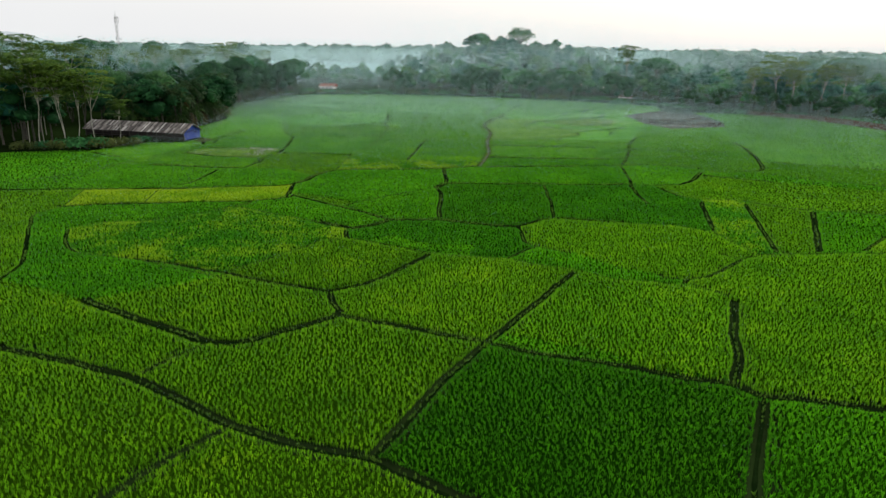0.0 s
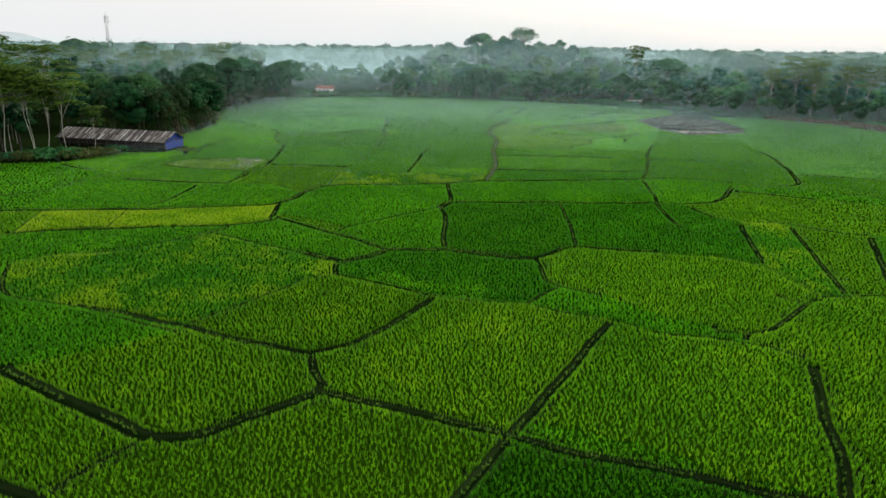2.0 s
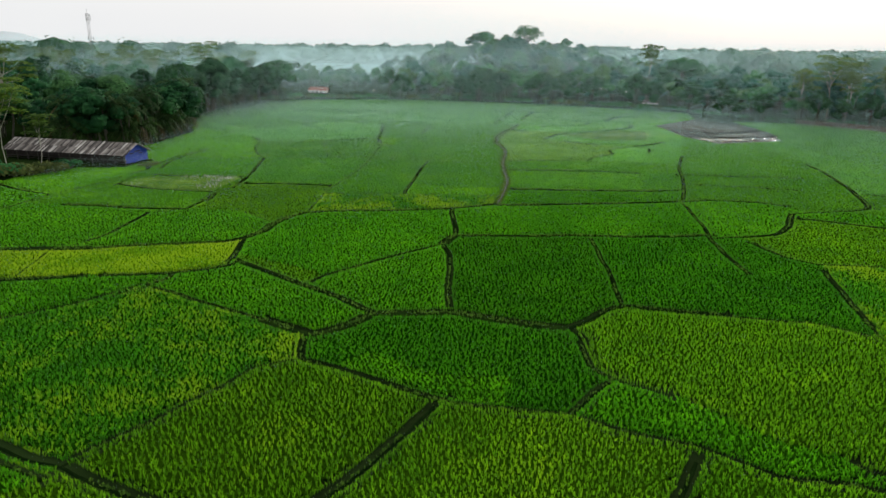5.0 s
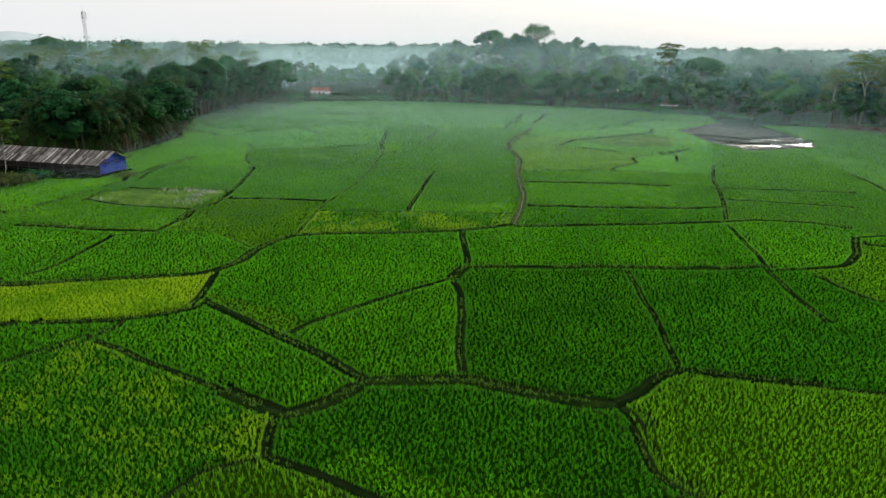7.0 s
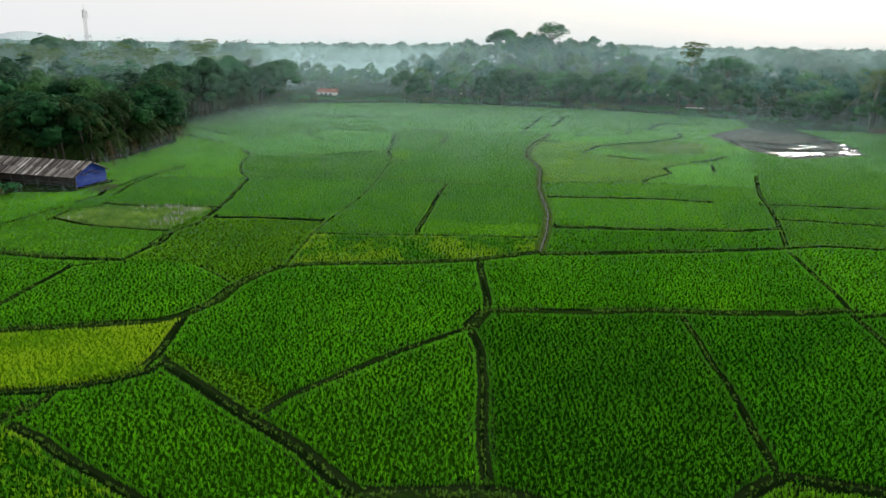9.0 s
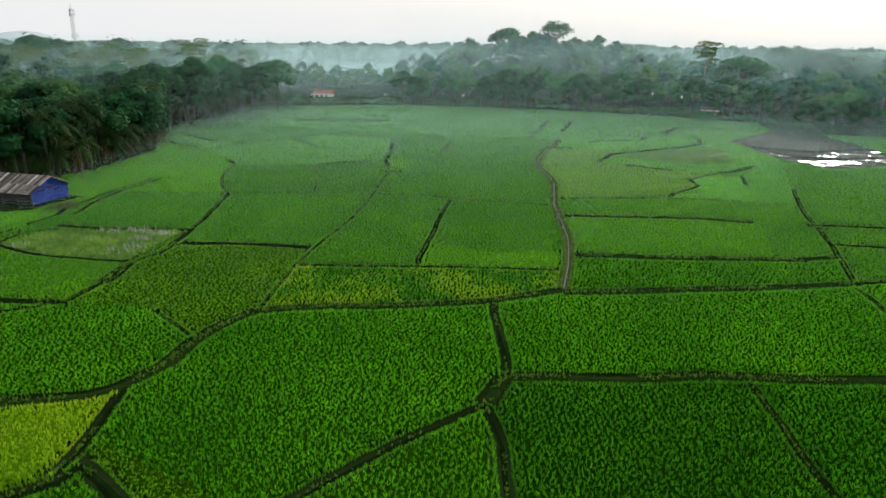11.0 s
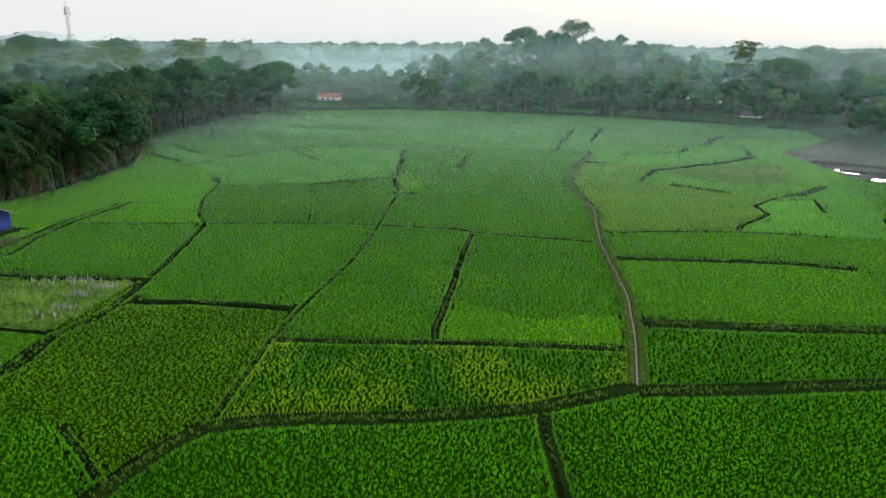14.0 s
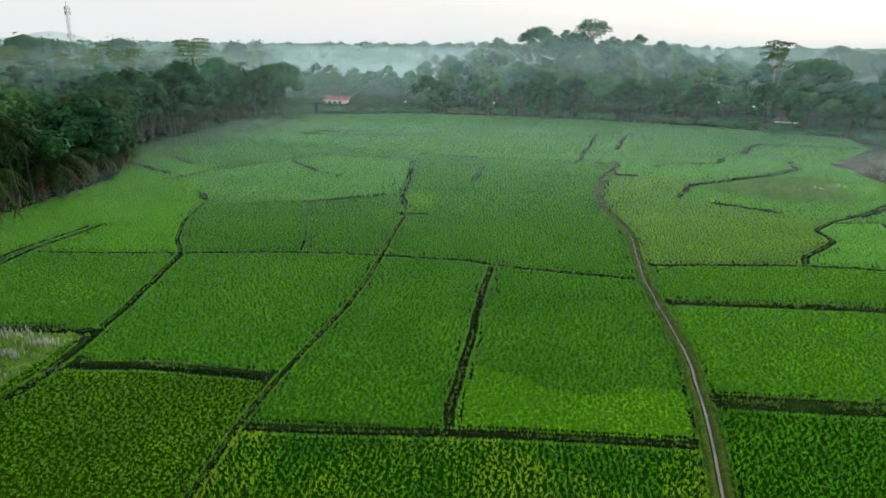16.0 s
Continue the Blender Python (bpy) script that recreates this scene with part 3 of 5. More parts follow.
SEEDS += [
    (-6, 101, "patchy"), (-14.1, 74.2, "lime"), (-4.1, 58.2, "vivid"), (10.4, 34.4, "vivid"), (-1.9, 107.6, "bright"), (-53, 85, "vivid"), (-60, 100, "soft"), (-35, 88, "vivid"), (-26, 77, "yellow"), (-37, 72, "yellow"), (-34, 69, "patchy"), (-28, 66, "patchy"), (75, 150, "pale"), (80, 170, "pale"), (70, 100, "soft"), (-12, 115, "soft"), (0, 115, "soft"), (-23, 120, "soft"), (-36, 121, "soft"), (-23, 102, "lime"), (-38, 101, "fresh"),
    (-40, 140, "bright"), (-28, 140, "soft"), (-19, 141, "soft"), (-14, 151, "bright"), (-5, 141, "soft"), (-11, 138, "soft"), (-11, 165, "soft"), (0, 160, "soft"),
    (15, 140, "brown"), (15, 128, "fresh"), (15, 116, "fresh"), (15, 105, "mid"), (36, 109, "soft"), (40, 126, "fresh"), (62, 118, "patchy"), (50, 95, "mid"),
    (-30, 190, "pale"), (-28, 160, "pale"), (30, 145, "young"), (0, 195, "pale"), (30, 200, "pale"), (-45, 160, "pale"), (-52, 113, "fresh"), (22, 160, "young"),
]
kind_of = {}
for x, y, kind in SEEDS:
    j, i = int((y - FY[0]) / CELL + 0.5), int((x - FX[0]) / CELL + 0.5)
    if label_of[j, i]:
        kind_of.setdefault(int(label_of[j, i]), kind)


def tufts(x, y, height, wide, rng, k=7):
    """Rice clumps as fans of blades that share one root: verts and triangles."""
    n = len(x)
    az = rng.uniform(0, 2 * math.pi, (n, 1)) + np.arange(k) * 2 * math.pi / k + rng.uniform(-0.4, 0.4, (n, k))
    lean = rng.uniform(0.06, 0.52, (n, k))
    high = height[:, None] * rng.uniform(0.72, 1.15, (n, k))
    reach = wide[:, None]
    tip = np.stack([x[:, None] + np.cos(az) * lean * reach * 1.5, y[:, None] + np.sin(az) * lean * reach * 1.5, high * (1 - 0.25 * lean)], -1)
    side = az + rng.choice([-1.0, 1.0], (n, k)) * rng.uniform(0.9, 1.7, (n, k))
    belly = np.stack([x[:, None] + np.cos(az) * lean * reach * 0.6 + np.cos(side) * reach * 1.3 / k,
                      y[:, None] + np.sin(az) * lean * reach * 0.6 + np.sin(side) * reach * 1.3 / k, high * rng.uniform(0.55, 0.8, (n, k))], -1)
    root = np.stack([x, y, np.full(n, 0.02)], -1)[:, None, :]
    verts = np.concatenate([root, tip, belly], 1).reshape(-1, 3)
    base = (np.arange(n) * (2 * k + 1))[:, None]
    tri = np.stack([np.broadcast_to(base, (n, k)), base + 1 + k + np.arange(k), base + 1 + np.arange(k)], -1).reshape(-1, 3)
    return verts, tri


def in_valley(x, y):
    """The stretch of the plain that lies along the line of flight."""
    return np.abs(x + 0.03 * y) < 0.67 * (y + 3) + 5


def remote(x, y):
    """How far a spot lies from the flown stretch of the plain: planted ever more coarsely."""
    return np.maximum(np.abs(x + 0.05 * y) / 0.62, np.maximum(25.0, y - 76.0))


rng = np.random.default_rng(5)
# the outermost row of each field follows its bund
border = {}
for width, line in BUNDS + [(1.0, DITCH)]:
    if width <= 0:
        continue
    seg = np.hypot(*np.diff(line, axis=0).T)
    run = np.concatenate([[0], np.cumsum(seg)])
    s = np.arange(0.1, run[-1], 0.17)
    lx, ly = np.interp(s, run, line[:, 0]), np.interp(s, run, line[:, 1])
    tx, ty = np.gradient(lx), np.gradient(ly)
    tn = np.hypot(tx, ty) + 1e-9
    for sign in (-1, 1):
        ox, oy = -ty / tn * sign, tx / tn * sign
        off = width / 2 + 0.04 + rng.uniform(0, 0.07, len(s))
        bx, by = lx + ox * off, ly + oy * off
        i = np.clip(((bx + ox * 0.3 - FX[0]) / CELL + 0.5).astype(int), 0, cols_n - 1)
        j = np.clip(((by + oy * 0.3 - FY[0]) / CELL + 0.5).astype(int), 0, rows_n - 1)
        u = np.clip(((bx - FX[0]) / CELL + 0.5).astype(int), 0, cols_n - 1)
        w = np.clip(((by - FY[0]) / CELL + 0.5).astype(int), 0, rows_n - 1)
        lab = np.where((by < 150) & in_valley(bx, by) & (gap[w, u] > -0.22), label_of[j, i], 0)
        for a, c, n_ in zip(bx, by, lab):
            if n_:
                border.setdefault(int(n_), []).append((a, c))
for number in range(1, fields + 1):
    cells = label_of == number
    area = cells.sum() * CELL * CELL
    if area < 3:
        continue
    cx, cy = CX[cells].mean(), CY[cells].mean()
    kind = kind_of.get(number) or min(SEEDS, key=lambda q: math.hypot(q[0] - cx, q[1] - cy))[2]
    tint, ripe, tall, words = KINDS[kind]
    open_rows = kind == "olive"
    x0, x1, y0, y1 = CX[cells].min(), CX[cells].max(), CY[cells].min(), CY[cells].max()
    turn = rng.uniform(-0.5, 0.5)
    px, py, step_at = [], [], []
    for lo, hi, step in ((0, 46, 0.25), (46, 72, 0.27), (72, 112, 0.36), (112, 400, 0.50)):
        half = max(x1 - x0, y1 - y0) * 0.75 + 2
        g = np.arange(-half, half, step)
        gu, gw = np.meshgrid(g, g * 1.0)
        gu = gu + rng.uniform(-0.38, 0.38, gu.shape) * step
        gw = gw + rng.uniform(-0.30, 0.30, gw.shape) * step
        mx, my = (x0 + x1) / 2, (y0 + y1) / 2
        qx = mx + gu * math.cos(turn) - gw * math.sin(turn)
        qy = my + gu * math.sin(turn) + gw * math.cos(turn)
        far_off = remote(qx, qy)
        ok = (qx > x0 - 0.2) & (qx < x1 + 0.2) & (qy > y0 - 0.2) & (qy < y1 + 0.2) & (far_off >= lo) & (far_off < hi)
        qx, qy = qx[ok], qy[ok]
        i = np.clip(((qx - FX[0]) / CELL + 0.5).astype(int), 0, cols_n - 1)
        j = np.clip(((qy - FY[0]) / CELL + 0.5).astype(int), 0, rows_n - 1)
        u, w = (qx - FX[0]) / CELL, (qy - FY[0]) / CELL
        i0, j0 = np.clip(u.astype(int), 0, cols_n - 2), np.clip(w.astype(int), 0, rows_n - 2)
        u, w = u - i0, w - j0
        room = (gap[j0, i0] * (1 - u) + gap[j0, i0 + 1] * u) * (1 - w) + (gap[j0 + 1, i0] * (1 - u) + gap[j0 + 1, i0 + 1] * u) * w
        ok = (label_of[j, i] == number) & (room > 0.10 + 0.1 * step) & in_valley(qx, qy)
        px.append(qx[ok]); py.append(qy[ok]); step_at.append(np.full(ok.sum(), step))
    if not px or sum(map(len, px)) < 12:
        continue
    if number in border:
        bx, by = np.array(border[number]).T
        px.append(bx); py.append(by); step_at.append(np.full(len(bx), 0.25))
    px, py, step_at = map(np.concatenate, (px, py, step_at))
    swell = np.array([noise.noise((a * 0.22, b * 0.22, number)) for a, b in zip(px, py)])
    high = tall * 0.63 * (1 + 0.13 * swell) * (1 - 0.34 * np.clip((py - 55) / 80, 0, 1))
    outer = np.arange(len(px)) >= len(px) - len(border.get(number, ()))
    high = np.where(outer, 0.78 * high, high)        # the row along the bund stays shorter
    reach = (0.205 if open_rows else 0.255) * (step_at / 0.3) ** 1.08
    clumps = [tufts(px[at], py[at], high[at], reach[at], rng, k) for k, at in ((6, step_at < 0.26), (5, (step_at > 0.26) & (step_at < 0.3)), (4, step_at > 0.3)) if at.any()]
    v, f = joined(clumps)
    # closed layer of lower leaves, shade in its colour, falling off towards the bunds
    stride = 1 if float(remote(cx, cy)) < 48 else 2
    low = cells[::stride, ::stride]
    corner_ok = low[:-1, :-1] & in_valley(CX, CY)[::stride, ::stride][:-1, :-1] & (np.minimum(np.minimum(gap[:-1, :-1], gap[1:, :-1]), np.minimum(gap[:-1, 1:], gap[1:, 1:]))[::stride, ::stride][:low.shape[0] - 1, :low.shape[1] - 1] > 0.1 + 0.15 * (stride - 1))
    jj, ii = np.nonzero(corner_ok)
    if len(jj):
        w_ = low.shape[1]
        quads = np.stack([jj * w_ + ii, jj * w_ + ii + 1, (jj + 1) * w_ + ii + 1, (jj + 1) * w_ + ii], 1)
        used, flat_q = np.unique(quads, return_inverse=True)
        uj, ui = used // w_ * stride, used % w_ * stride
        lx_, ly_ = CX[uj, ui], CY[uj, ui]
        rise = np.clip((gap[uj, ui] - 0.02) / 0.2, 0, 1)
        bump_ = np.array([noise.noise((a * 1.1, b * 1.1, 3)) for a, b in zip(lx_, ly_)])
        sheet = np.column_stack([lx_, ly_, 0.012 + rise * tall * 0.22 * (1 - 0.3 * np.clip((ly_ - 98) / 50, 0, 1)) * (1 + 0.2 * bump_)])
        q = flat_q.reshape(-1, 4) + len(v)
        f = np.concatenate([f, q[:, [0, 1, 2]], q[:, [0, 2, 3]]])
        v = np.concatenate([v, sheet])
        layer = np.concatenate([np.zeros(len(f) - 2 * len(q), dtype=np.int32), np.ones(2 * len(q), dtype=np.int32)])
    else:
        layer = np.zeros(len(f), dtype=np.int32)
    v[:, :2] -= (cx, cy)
    field = mesh_object("rice_field", v, f, [M_RICE, M_RICE_SHADE_LIGHTER if kind in ("young", "pale", "brown", "soft", "bright", "fresh", "yellow") else M_RICE_SHADE], which=layer)
    field.location = (cx, cy, 0)
    jitter = rng.uniform(0.93, 1.07) * rng.uniform(0.975, 1.025, 3)
    field.color = (*(np.array(tint) * jitter), min(1.0, ripe * rng.uniform(0.85, 1.15)))
    tagged(field, words, "rice field", "rice fields of the plain", "stuff")


def ridge(name, width, line, mat, label, category, high=0.16, base=0.0, skirt=0.12):
    """A low earth bank with sloping sides along the line."""
    line = np.asarray(line)
    d = np.gradient(line, axis=0)
    d /= np.linalg.norm(d, axis=1)[:, None] + 1e-9
    nrm = np.stack([-d[:, 1], d[:, 0]], 1)
    rows = []
    for off, z in ((-width / 2 - skirt, base - 0.03), (-width * 0.36, high), (0, high * 1.12), (width * 0.36, high), (width / 2 + skirt, base - 0.03)):
        wob = np.array([noise.noise((x * 1.3, y * 1.3, off * 3)) for x, y in line])
        p = line + nrm * (off + wob * 0.06)[:, None]
        rows.append(np.column_stack([p, z + wob * (0.05 if z > 0 else 0.0)]))
    n = len(line)
    v = np.concatenate(rows)
    k = np.arange(n - 1)
    f = np.concatenate([np.stack([r * n + k, (r + 1) * n + k, (r + 1) * n + k + 1, r * n + k + 1], 1) for r in range(4)])
    return tagged(mesh_object(name, v, f[:, ::-1], mat, smooth=True), label, category, kind="structure")


tuft_x, tuft_y, tuft_z = [], [], []
for width, line in BUNDS:
    if width > 0:
        lie = np.abs(line[-1] - line[0])
        lie = lie[0] / (lie.sum() + 1e-9)
        wide, high = width - 0.46 - 0.22 * lie, 0.05 + 0.09 * lie
        if wide < 0.16:
            wide, high = 0.16, 0.05
        ridge("bund", wide, line, M_BUND if wide > 0.5 and line[0][1] < 125 else M_BUND_SHADE, "low earth bund with patchy grass between rice fields", "bund", high, 0.0, 0.06)
        run = np.hypot(*np.diff(line, axis=0).T).sum()
        count = int(run * (5 + (26.0 if wide > 0.5 else 14.0) * wide))
        at = rng.uniform(0, len(line) - 1.001, count)
        lo = at.astype(int)
        here = line[lo] + (line[lo + 1] - line[lo]) * (at - lo)[:, None] + rng.normal(0, wide * 0.26, (count, 2))
        lush = np.array([noise.noise((a * 0.25, b * 0.25, 9)) for a, b in here]) > -0.18
        here = here[lush & in_valley(here[:, 0], here[:, 1]) & (here[:, 1] < 200)]
        tuft_x.append(here[:, 0]); tuft_y.append(here[:, 1]); tuft_z.append(np.full(len(here), high * 0.9))
for side in (-0.44, 0.44):
    way = np.gradient(DITCH, axis=0)
    way /= np.linalg.norm(way, axis=1)[:, None]
    for _ in range(4):
        here = DITCH + np.stack([-way[:, 1], way[:, 0]], 1) * side + rng.normal(0, 0.1, DITCH.shape)
        tuft_x.append(here[:, 0]); tuft_y.append(here[:, 1]); tuft_z.append(np.full(len(here), 0.16))
tuft_x, tuft_y, tuft_z = map(np.concatenate, (tuft_x, tuft_y, tuft_z))
v, f = tufts(tuft_x, tuft_y, rng.uniform(0.08, 0.30, len(tuft_x)), rng.uniform(0.08, 0.2, len(tuft_x)), rng, 4)
v[:, 2] += np.repeat(tuft_z, 9)
tagged(mesh_object("bund_grass", v, f, M_BUND_GRASS), "short trodden olive grass along the bunds", "grass", kind="stuff")

M_RED_EARTH = plain("reddish_cut_earth", (0.050, 0.030, 0.022), (0.120, 0.070, 0.050), 0.7, 0.95, 0.05, 0.1)
ridge("earth_bank", 2.4, smooth_line([(82, 194), (88, 188.5), (95.5, 180), (99.5, 168), (101, 160)], 1.0, 0.5, 31), M_RED_EARTH, "bare reddish earth bank below the wood", "bank", 1.0, 0.0, 0.5)

# the winding ditch with its two trodden banks
dd = np.gradient(DITCH, axis=0)
dd /= np.linalg.norm(dd, axis=1)[:, None]
dn = np.stack([-dd[:, 1], dd[:, 0]], 1)
ridge("ditch_bank", 0.26, DITCH + dn * 0.31, M_BANK, "grassy trodden bank along the irrigation ditch", "bank", 0.2)
ridge("ditch_bank", 0.26, DITCH - dn * 0.31, M_BANK, "grassy trodden bank along the irrigation ditch", "bank", 0.2)
n = len(DITCH)
k = np.arange(n - 1)
wv = np.concatenate([np.column_stack([DITCH + dn * 0.065, np.full(n, 0.09)]), np.column_stack([DITCH - dn * 0.065, np.full(n, 0.09)])])
tagged(mesh_object("water", wv, np.stack([k, n + k, n + k + 1, k + 1], 1), M_DITCH), "still grey water in a narrow irrigation ditch", "water", kind="structure")

# ---------------------------------------------------------------- trees
def leaf_quads(centres, size, rng, flat=0.0, up=0.35, outward=None):
    """Small leafy sprays: two-triangle leaves round the given centres, each bent along its middle."""
    n = len(centres)
    nrm = rng.normal(0, 1, (n, 3))
    if outward is None:
        nrm[:, 2] = np.abs(nrm[:, 2]) + up * 2
        nrm[:, :2] *= 1 - flat
    else:
        nrm = nrm * 0.38 + outward * 1.6
        nrm[:, 2] += up
    nrm /= np.linalg.norm(nrm, axis=1)[:, None]
    a = np.cross(nrm, rng.normal(0, 1, (n, 3)))
    a /= np.linalg.norm(a, axis=1)[:, None] + 1e-9
    b = np.cross(nrm, a)
    s = size * rng.uniform(0.55, 1.3, (n, 1))
    p = np.asarray(centres)
    v = np.stack([p - a * s, p + b * s * 0.55 - nrm * s * 0.25, p + a * s, p - b * s * 0.55 - nrm * s * 0.25], 1).reshape(-1, 3)
    i = (np.arange(n) * 4)[:, None]
    f = np.concatenate([i + (0, 1, 2), i + (0, 2, 3)])
    return v, f


def blob_points(rng, centre, radii, n):
    d = rng.normal(0, 1, (n, 3))
    d /= np.linalg.norm(d, axis=1)[:, None]
    d[:, 2] = np.where(d[:, 2] < -0.35, -d[:, 2], d[:, 2])
    r = rng.uniform(0.86, 1.08, (n, 1))
    bump = 1 + 0.18 * np.sin(d[:, :1] * 5 + centre[0]) * np.sin(d[:, 1:2] * 6 + centre[1])
    return np.asarray(centre) + d * r * bump * np.asarray(radii), d


def clump_core(rng, centre, radii, segments=7, rings=4):
    """The dense inside of a leafy clump, uneven all round."""
    v = [np.array([0, 0, -0.8])]
    for i in range(1, rings):
        th = math.pi * i / rings
        for k in range(segments):
            a = 2 * math.pi * (k + 0.5 * (i % 2)) / segments
            v.append(np.array([math.sin(th) * math.cos(a), math.sin(th) * math.sin(a), -math.cos(th)]) * rng.uniform(0.74, 0.98))
    v.append(np.array([0, 0, 0.9]))
    f = []
    for k in range(segments):
        q = (k + 1) % segments
        f.append((0, 1 + q, 1 + k))
        for i in range(rings - 2):
            a, b = 1 + i * segments + k, 1 + i * segments + q
            f += [(a, b, b + segments), (a, b + segments, a + segments)]
        f.append((len(v) - 1, 1 + (rings - 2) * segments + k, 1 + (rings - 2) * segments + q))
    return np.asarray(centre) + np.array(v) * np.asarray(radii), np.array(f)


def quads_to_tris(v, f):
    return v, np.concatenate([f[:, [0, 1, 2]], f[:, [0, 2, 3]]])


def stem(rng, height, radius, lean=0.04, sides=6, crook=0.25):
    k = np.linspace(0, 1, 6)
    off = np.cumsum(rng.normal(0, crook, (6, 2)), 0) * 0.5
    off -= off[0]
    tilt = rng.normal(0, lean, 2) * height
    pts = np.column_stack([off[:, 0] + tilt[0] * k, off[:, 1] + tilt[1] * k, height * k - 0.15])
    return pts, tube(pts, radius * (1 - 0.72 * k) + 0.02, sides)


def broad_tree(seed, high, spread, leaves=620, leaf=0.52, mat=None, bark=None, blobs=9, bottom=0.32, label="", name="tree", limbs=True, core=0.88):
    """A domed tree: trunk, limbs, and a crown of leafy clumps with gaps between them."""
    rng = np.random.default_rng(seed)
    t = thing(name, pose(0, 0, -500), label, "tree")
    pts, trunk = stem(rng, high * 0.72, 0.016 * high + 0.06)
    pieces, cents = [trunk], []
    for b in range(blobs):
        az = b * 2.4 + rng.uniform(-0.5, 0.5)
        ring = 0.0 if b == 0 else math.sqrt(rng.uniform(0.12, 0.66))
        dome = math.sqrt(1 - ring * ring)
        z = high * (bottom + (0.86 - bottom) * dome * (1.0 if b == 0 or b % 3 else rng.uniform(0.35, 0.8)))
        size = spread * rng.uniform(0.30, 0.50) * (9 / blobs) ** 0.3
        c = np.array([math.cos(az) * ring * spread, math.sin(az) * ring * spread, z]) + (pts[-1] * (1, 1, 0)) * 0.7
        cents.append((c, (size, size, size * rng.uniform(0.62, 0.85))))
        if limbs:
            start = pts[3] + (pts[4] - pts[3]) * rng.uniform(0, 1)
            pieces.append(tube([start, (start + c) / 2 + (0, 0, 0.3), c], [0.006 * high, 0.004 * high, 0.015], 4))
    per = leaves // blobs
    cloud, out = map(np.concatenate, zip(*[blob_points(rng, c, r, per) for c, r in cents]))
    v, f = joined(pieces)
    mesh_object("trunk", *quads_to_tris(v, f), bark or M_BARK, t)
    crown = [leaf_quads(cloud, leaf, rng, outward=out)]
    if core:
        crown += [clump_core(rng, c, np.array(r) * core) for c, r in cents]
    mesh_object("crown", *joined(crown), mat or M_LEAF_DARK, t)
    return t


def umbrella_tree(seed, high, spread, leaves=900, label="", layers=4, mat=None):
    """A tall pale-stemmed tree with feathery layers over a bare trunk."""
    rng = np.random.default_rng(seed)
    t = thing("umbrella_tree", pose(0, 0, -500), label, "tree")
    pts, trunk = stem(rng, high * 0.78, 0.0032 * high + 0.015, 0.03, 6, 0.28)
    pieces, cloud = [trunk], []
    count = 13
    for b in range(count):
        az = b * 2.4 + rng.uniform(-0.6, 0.6)
        ring = rng.uniform(0.1, 0.85)
        z = high * (0.98 - 0.34 * (b / count) ** 1.2 - 0.08 * ring ** 2)
        c = np.array([math.cos(az) * ring * spread, math.sin(az) * ring * spread, z]) + pts[-1] * (1, 1, 0)
        start = pts[3] + (pts[5] - pts[3]) * rng.uniform(0, 1)
        pieces.append(tube([start, start * 0.45 + c * 0.55 + (0, 0, -0.3), c], [0.004 * high, 0.0026 * high, 0.012], 4))
        cloud.append(blob_points(rng, c, (spread * 0.44, spread * 0.44, 0.55), leaves // count)[0])
    v, f = joined(pieces)
    mesh_object("trunk", *quads_to_tris(v, f), M_PALE_BARK, t, "pale slender trunk")
    mesh_object("crown", *leaf_quads(np.concatenate(cloud), 0.36, rng, 0.5, 0.8), mat or M_LEAF_FEATHER, t)
    return t


def frond(rng, az, rise, length, droop, base):
    """One arching palm frond: a strip of leaflets either side of the rib."""
    n = 7
    s = np.linspace(0, 1, n)
    out = np.array([math.cos(az), math.sin(az), 0])
    side = np.array([-math.sin(az), math.cos(az), 0])
    rib = base + np.outer(s * length * (1 - 0.2 * s), out) + np.outer(rise * s * length - droop * s ** 2 * length, (0, 0, 1.0))
    v, f = [], []
    for i in range(n - 1):
        w = length * 0.19 * math.sin(math.pi * (0.12 + 0.84 * s[i])) + 0.1
        for sg in (-1, 1):
            for h in (0.0, 0.5):
                p0 = rib[i] + (rib[i + 1] - rib[i]) * h
                p1 = rib[i] + (rib[i + 1] - rib[i]) * (h + 0.32)
                tip = p1 + side * sg * w + (rib[i + 1] - rib[i]) * 0.45 + np.array((0, 0, -0.45 * w - rng.uniform(0, 0.2)))
                k = len(v)
                v += [p0, p1, tip]
                f.append((k, k + 1, k + 2))
    return np.array(v), np.array(f)


def palm(seed, high, fronds=18, length=3.4, label="", dry=1):
    rng = np.random.default_rng(seed)
    t = thing("palm_tree", pose(0, 0, -500), label, "palm")
    pts, trunk = stem(rng, high, 0.17, 0.06, 6, 0.3)
    mesh_object("trunk", *quads_to_tris(*trunk), M_BARK, t)
    green, brown = [], []
    for k in range(fronds):
        az = k * 2.4 + rng.uniform(-0.3, 0.3)
        if k < dry:
            brown.append(frond(rng, az, -0.2, length * 0.8, 0.75, pts[-1]))
        else:
            u = (k - dry) / max(1, fronds - dry - 1)
            green.append(frond(rng, az, 0.15 + 1.1 * u, length * rng.uniform(0.85, 1.1), 0.75 + 0.25 * rng.uniform(), pts[-1]))
    mesh_object("crown", *joined(green), M_FROND, t)
    if brown:
        mesh_object("dead_fronds", *joined(brown), M_DRY_FROND, t, "hanging dry brown fronds")
    return t


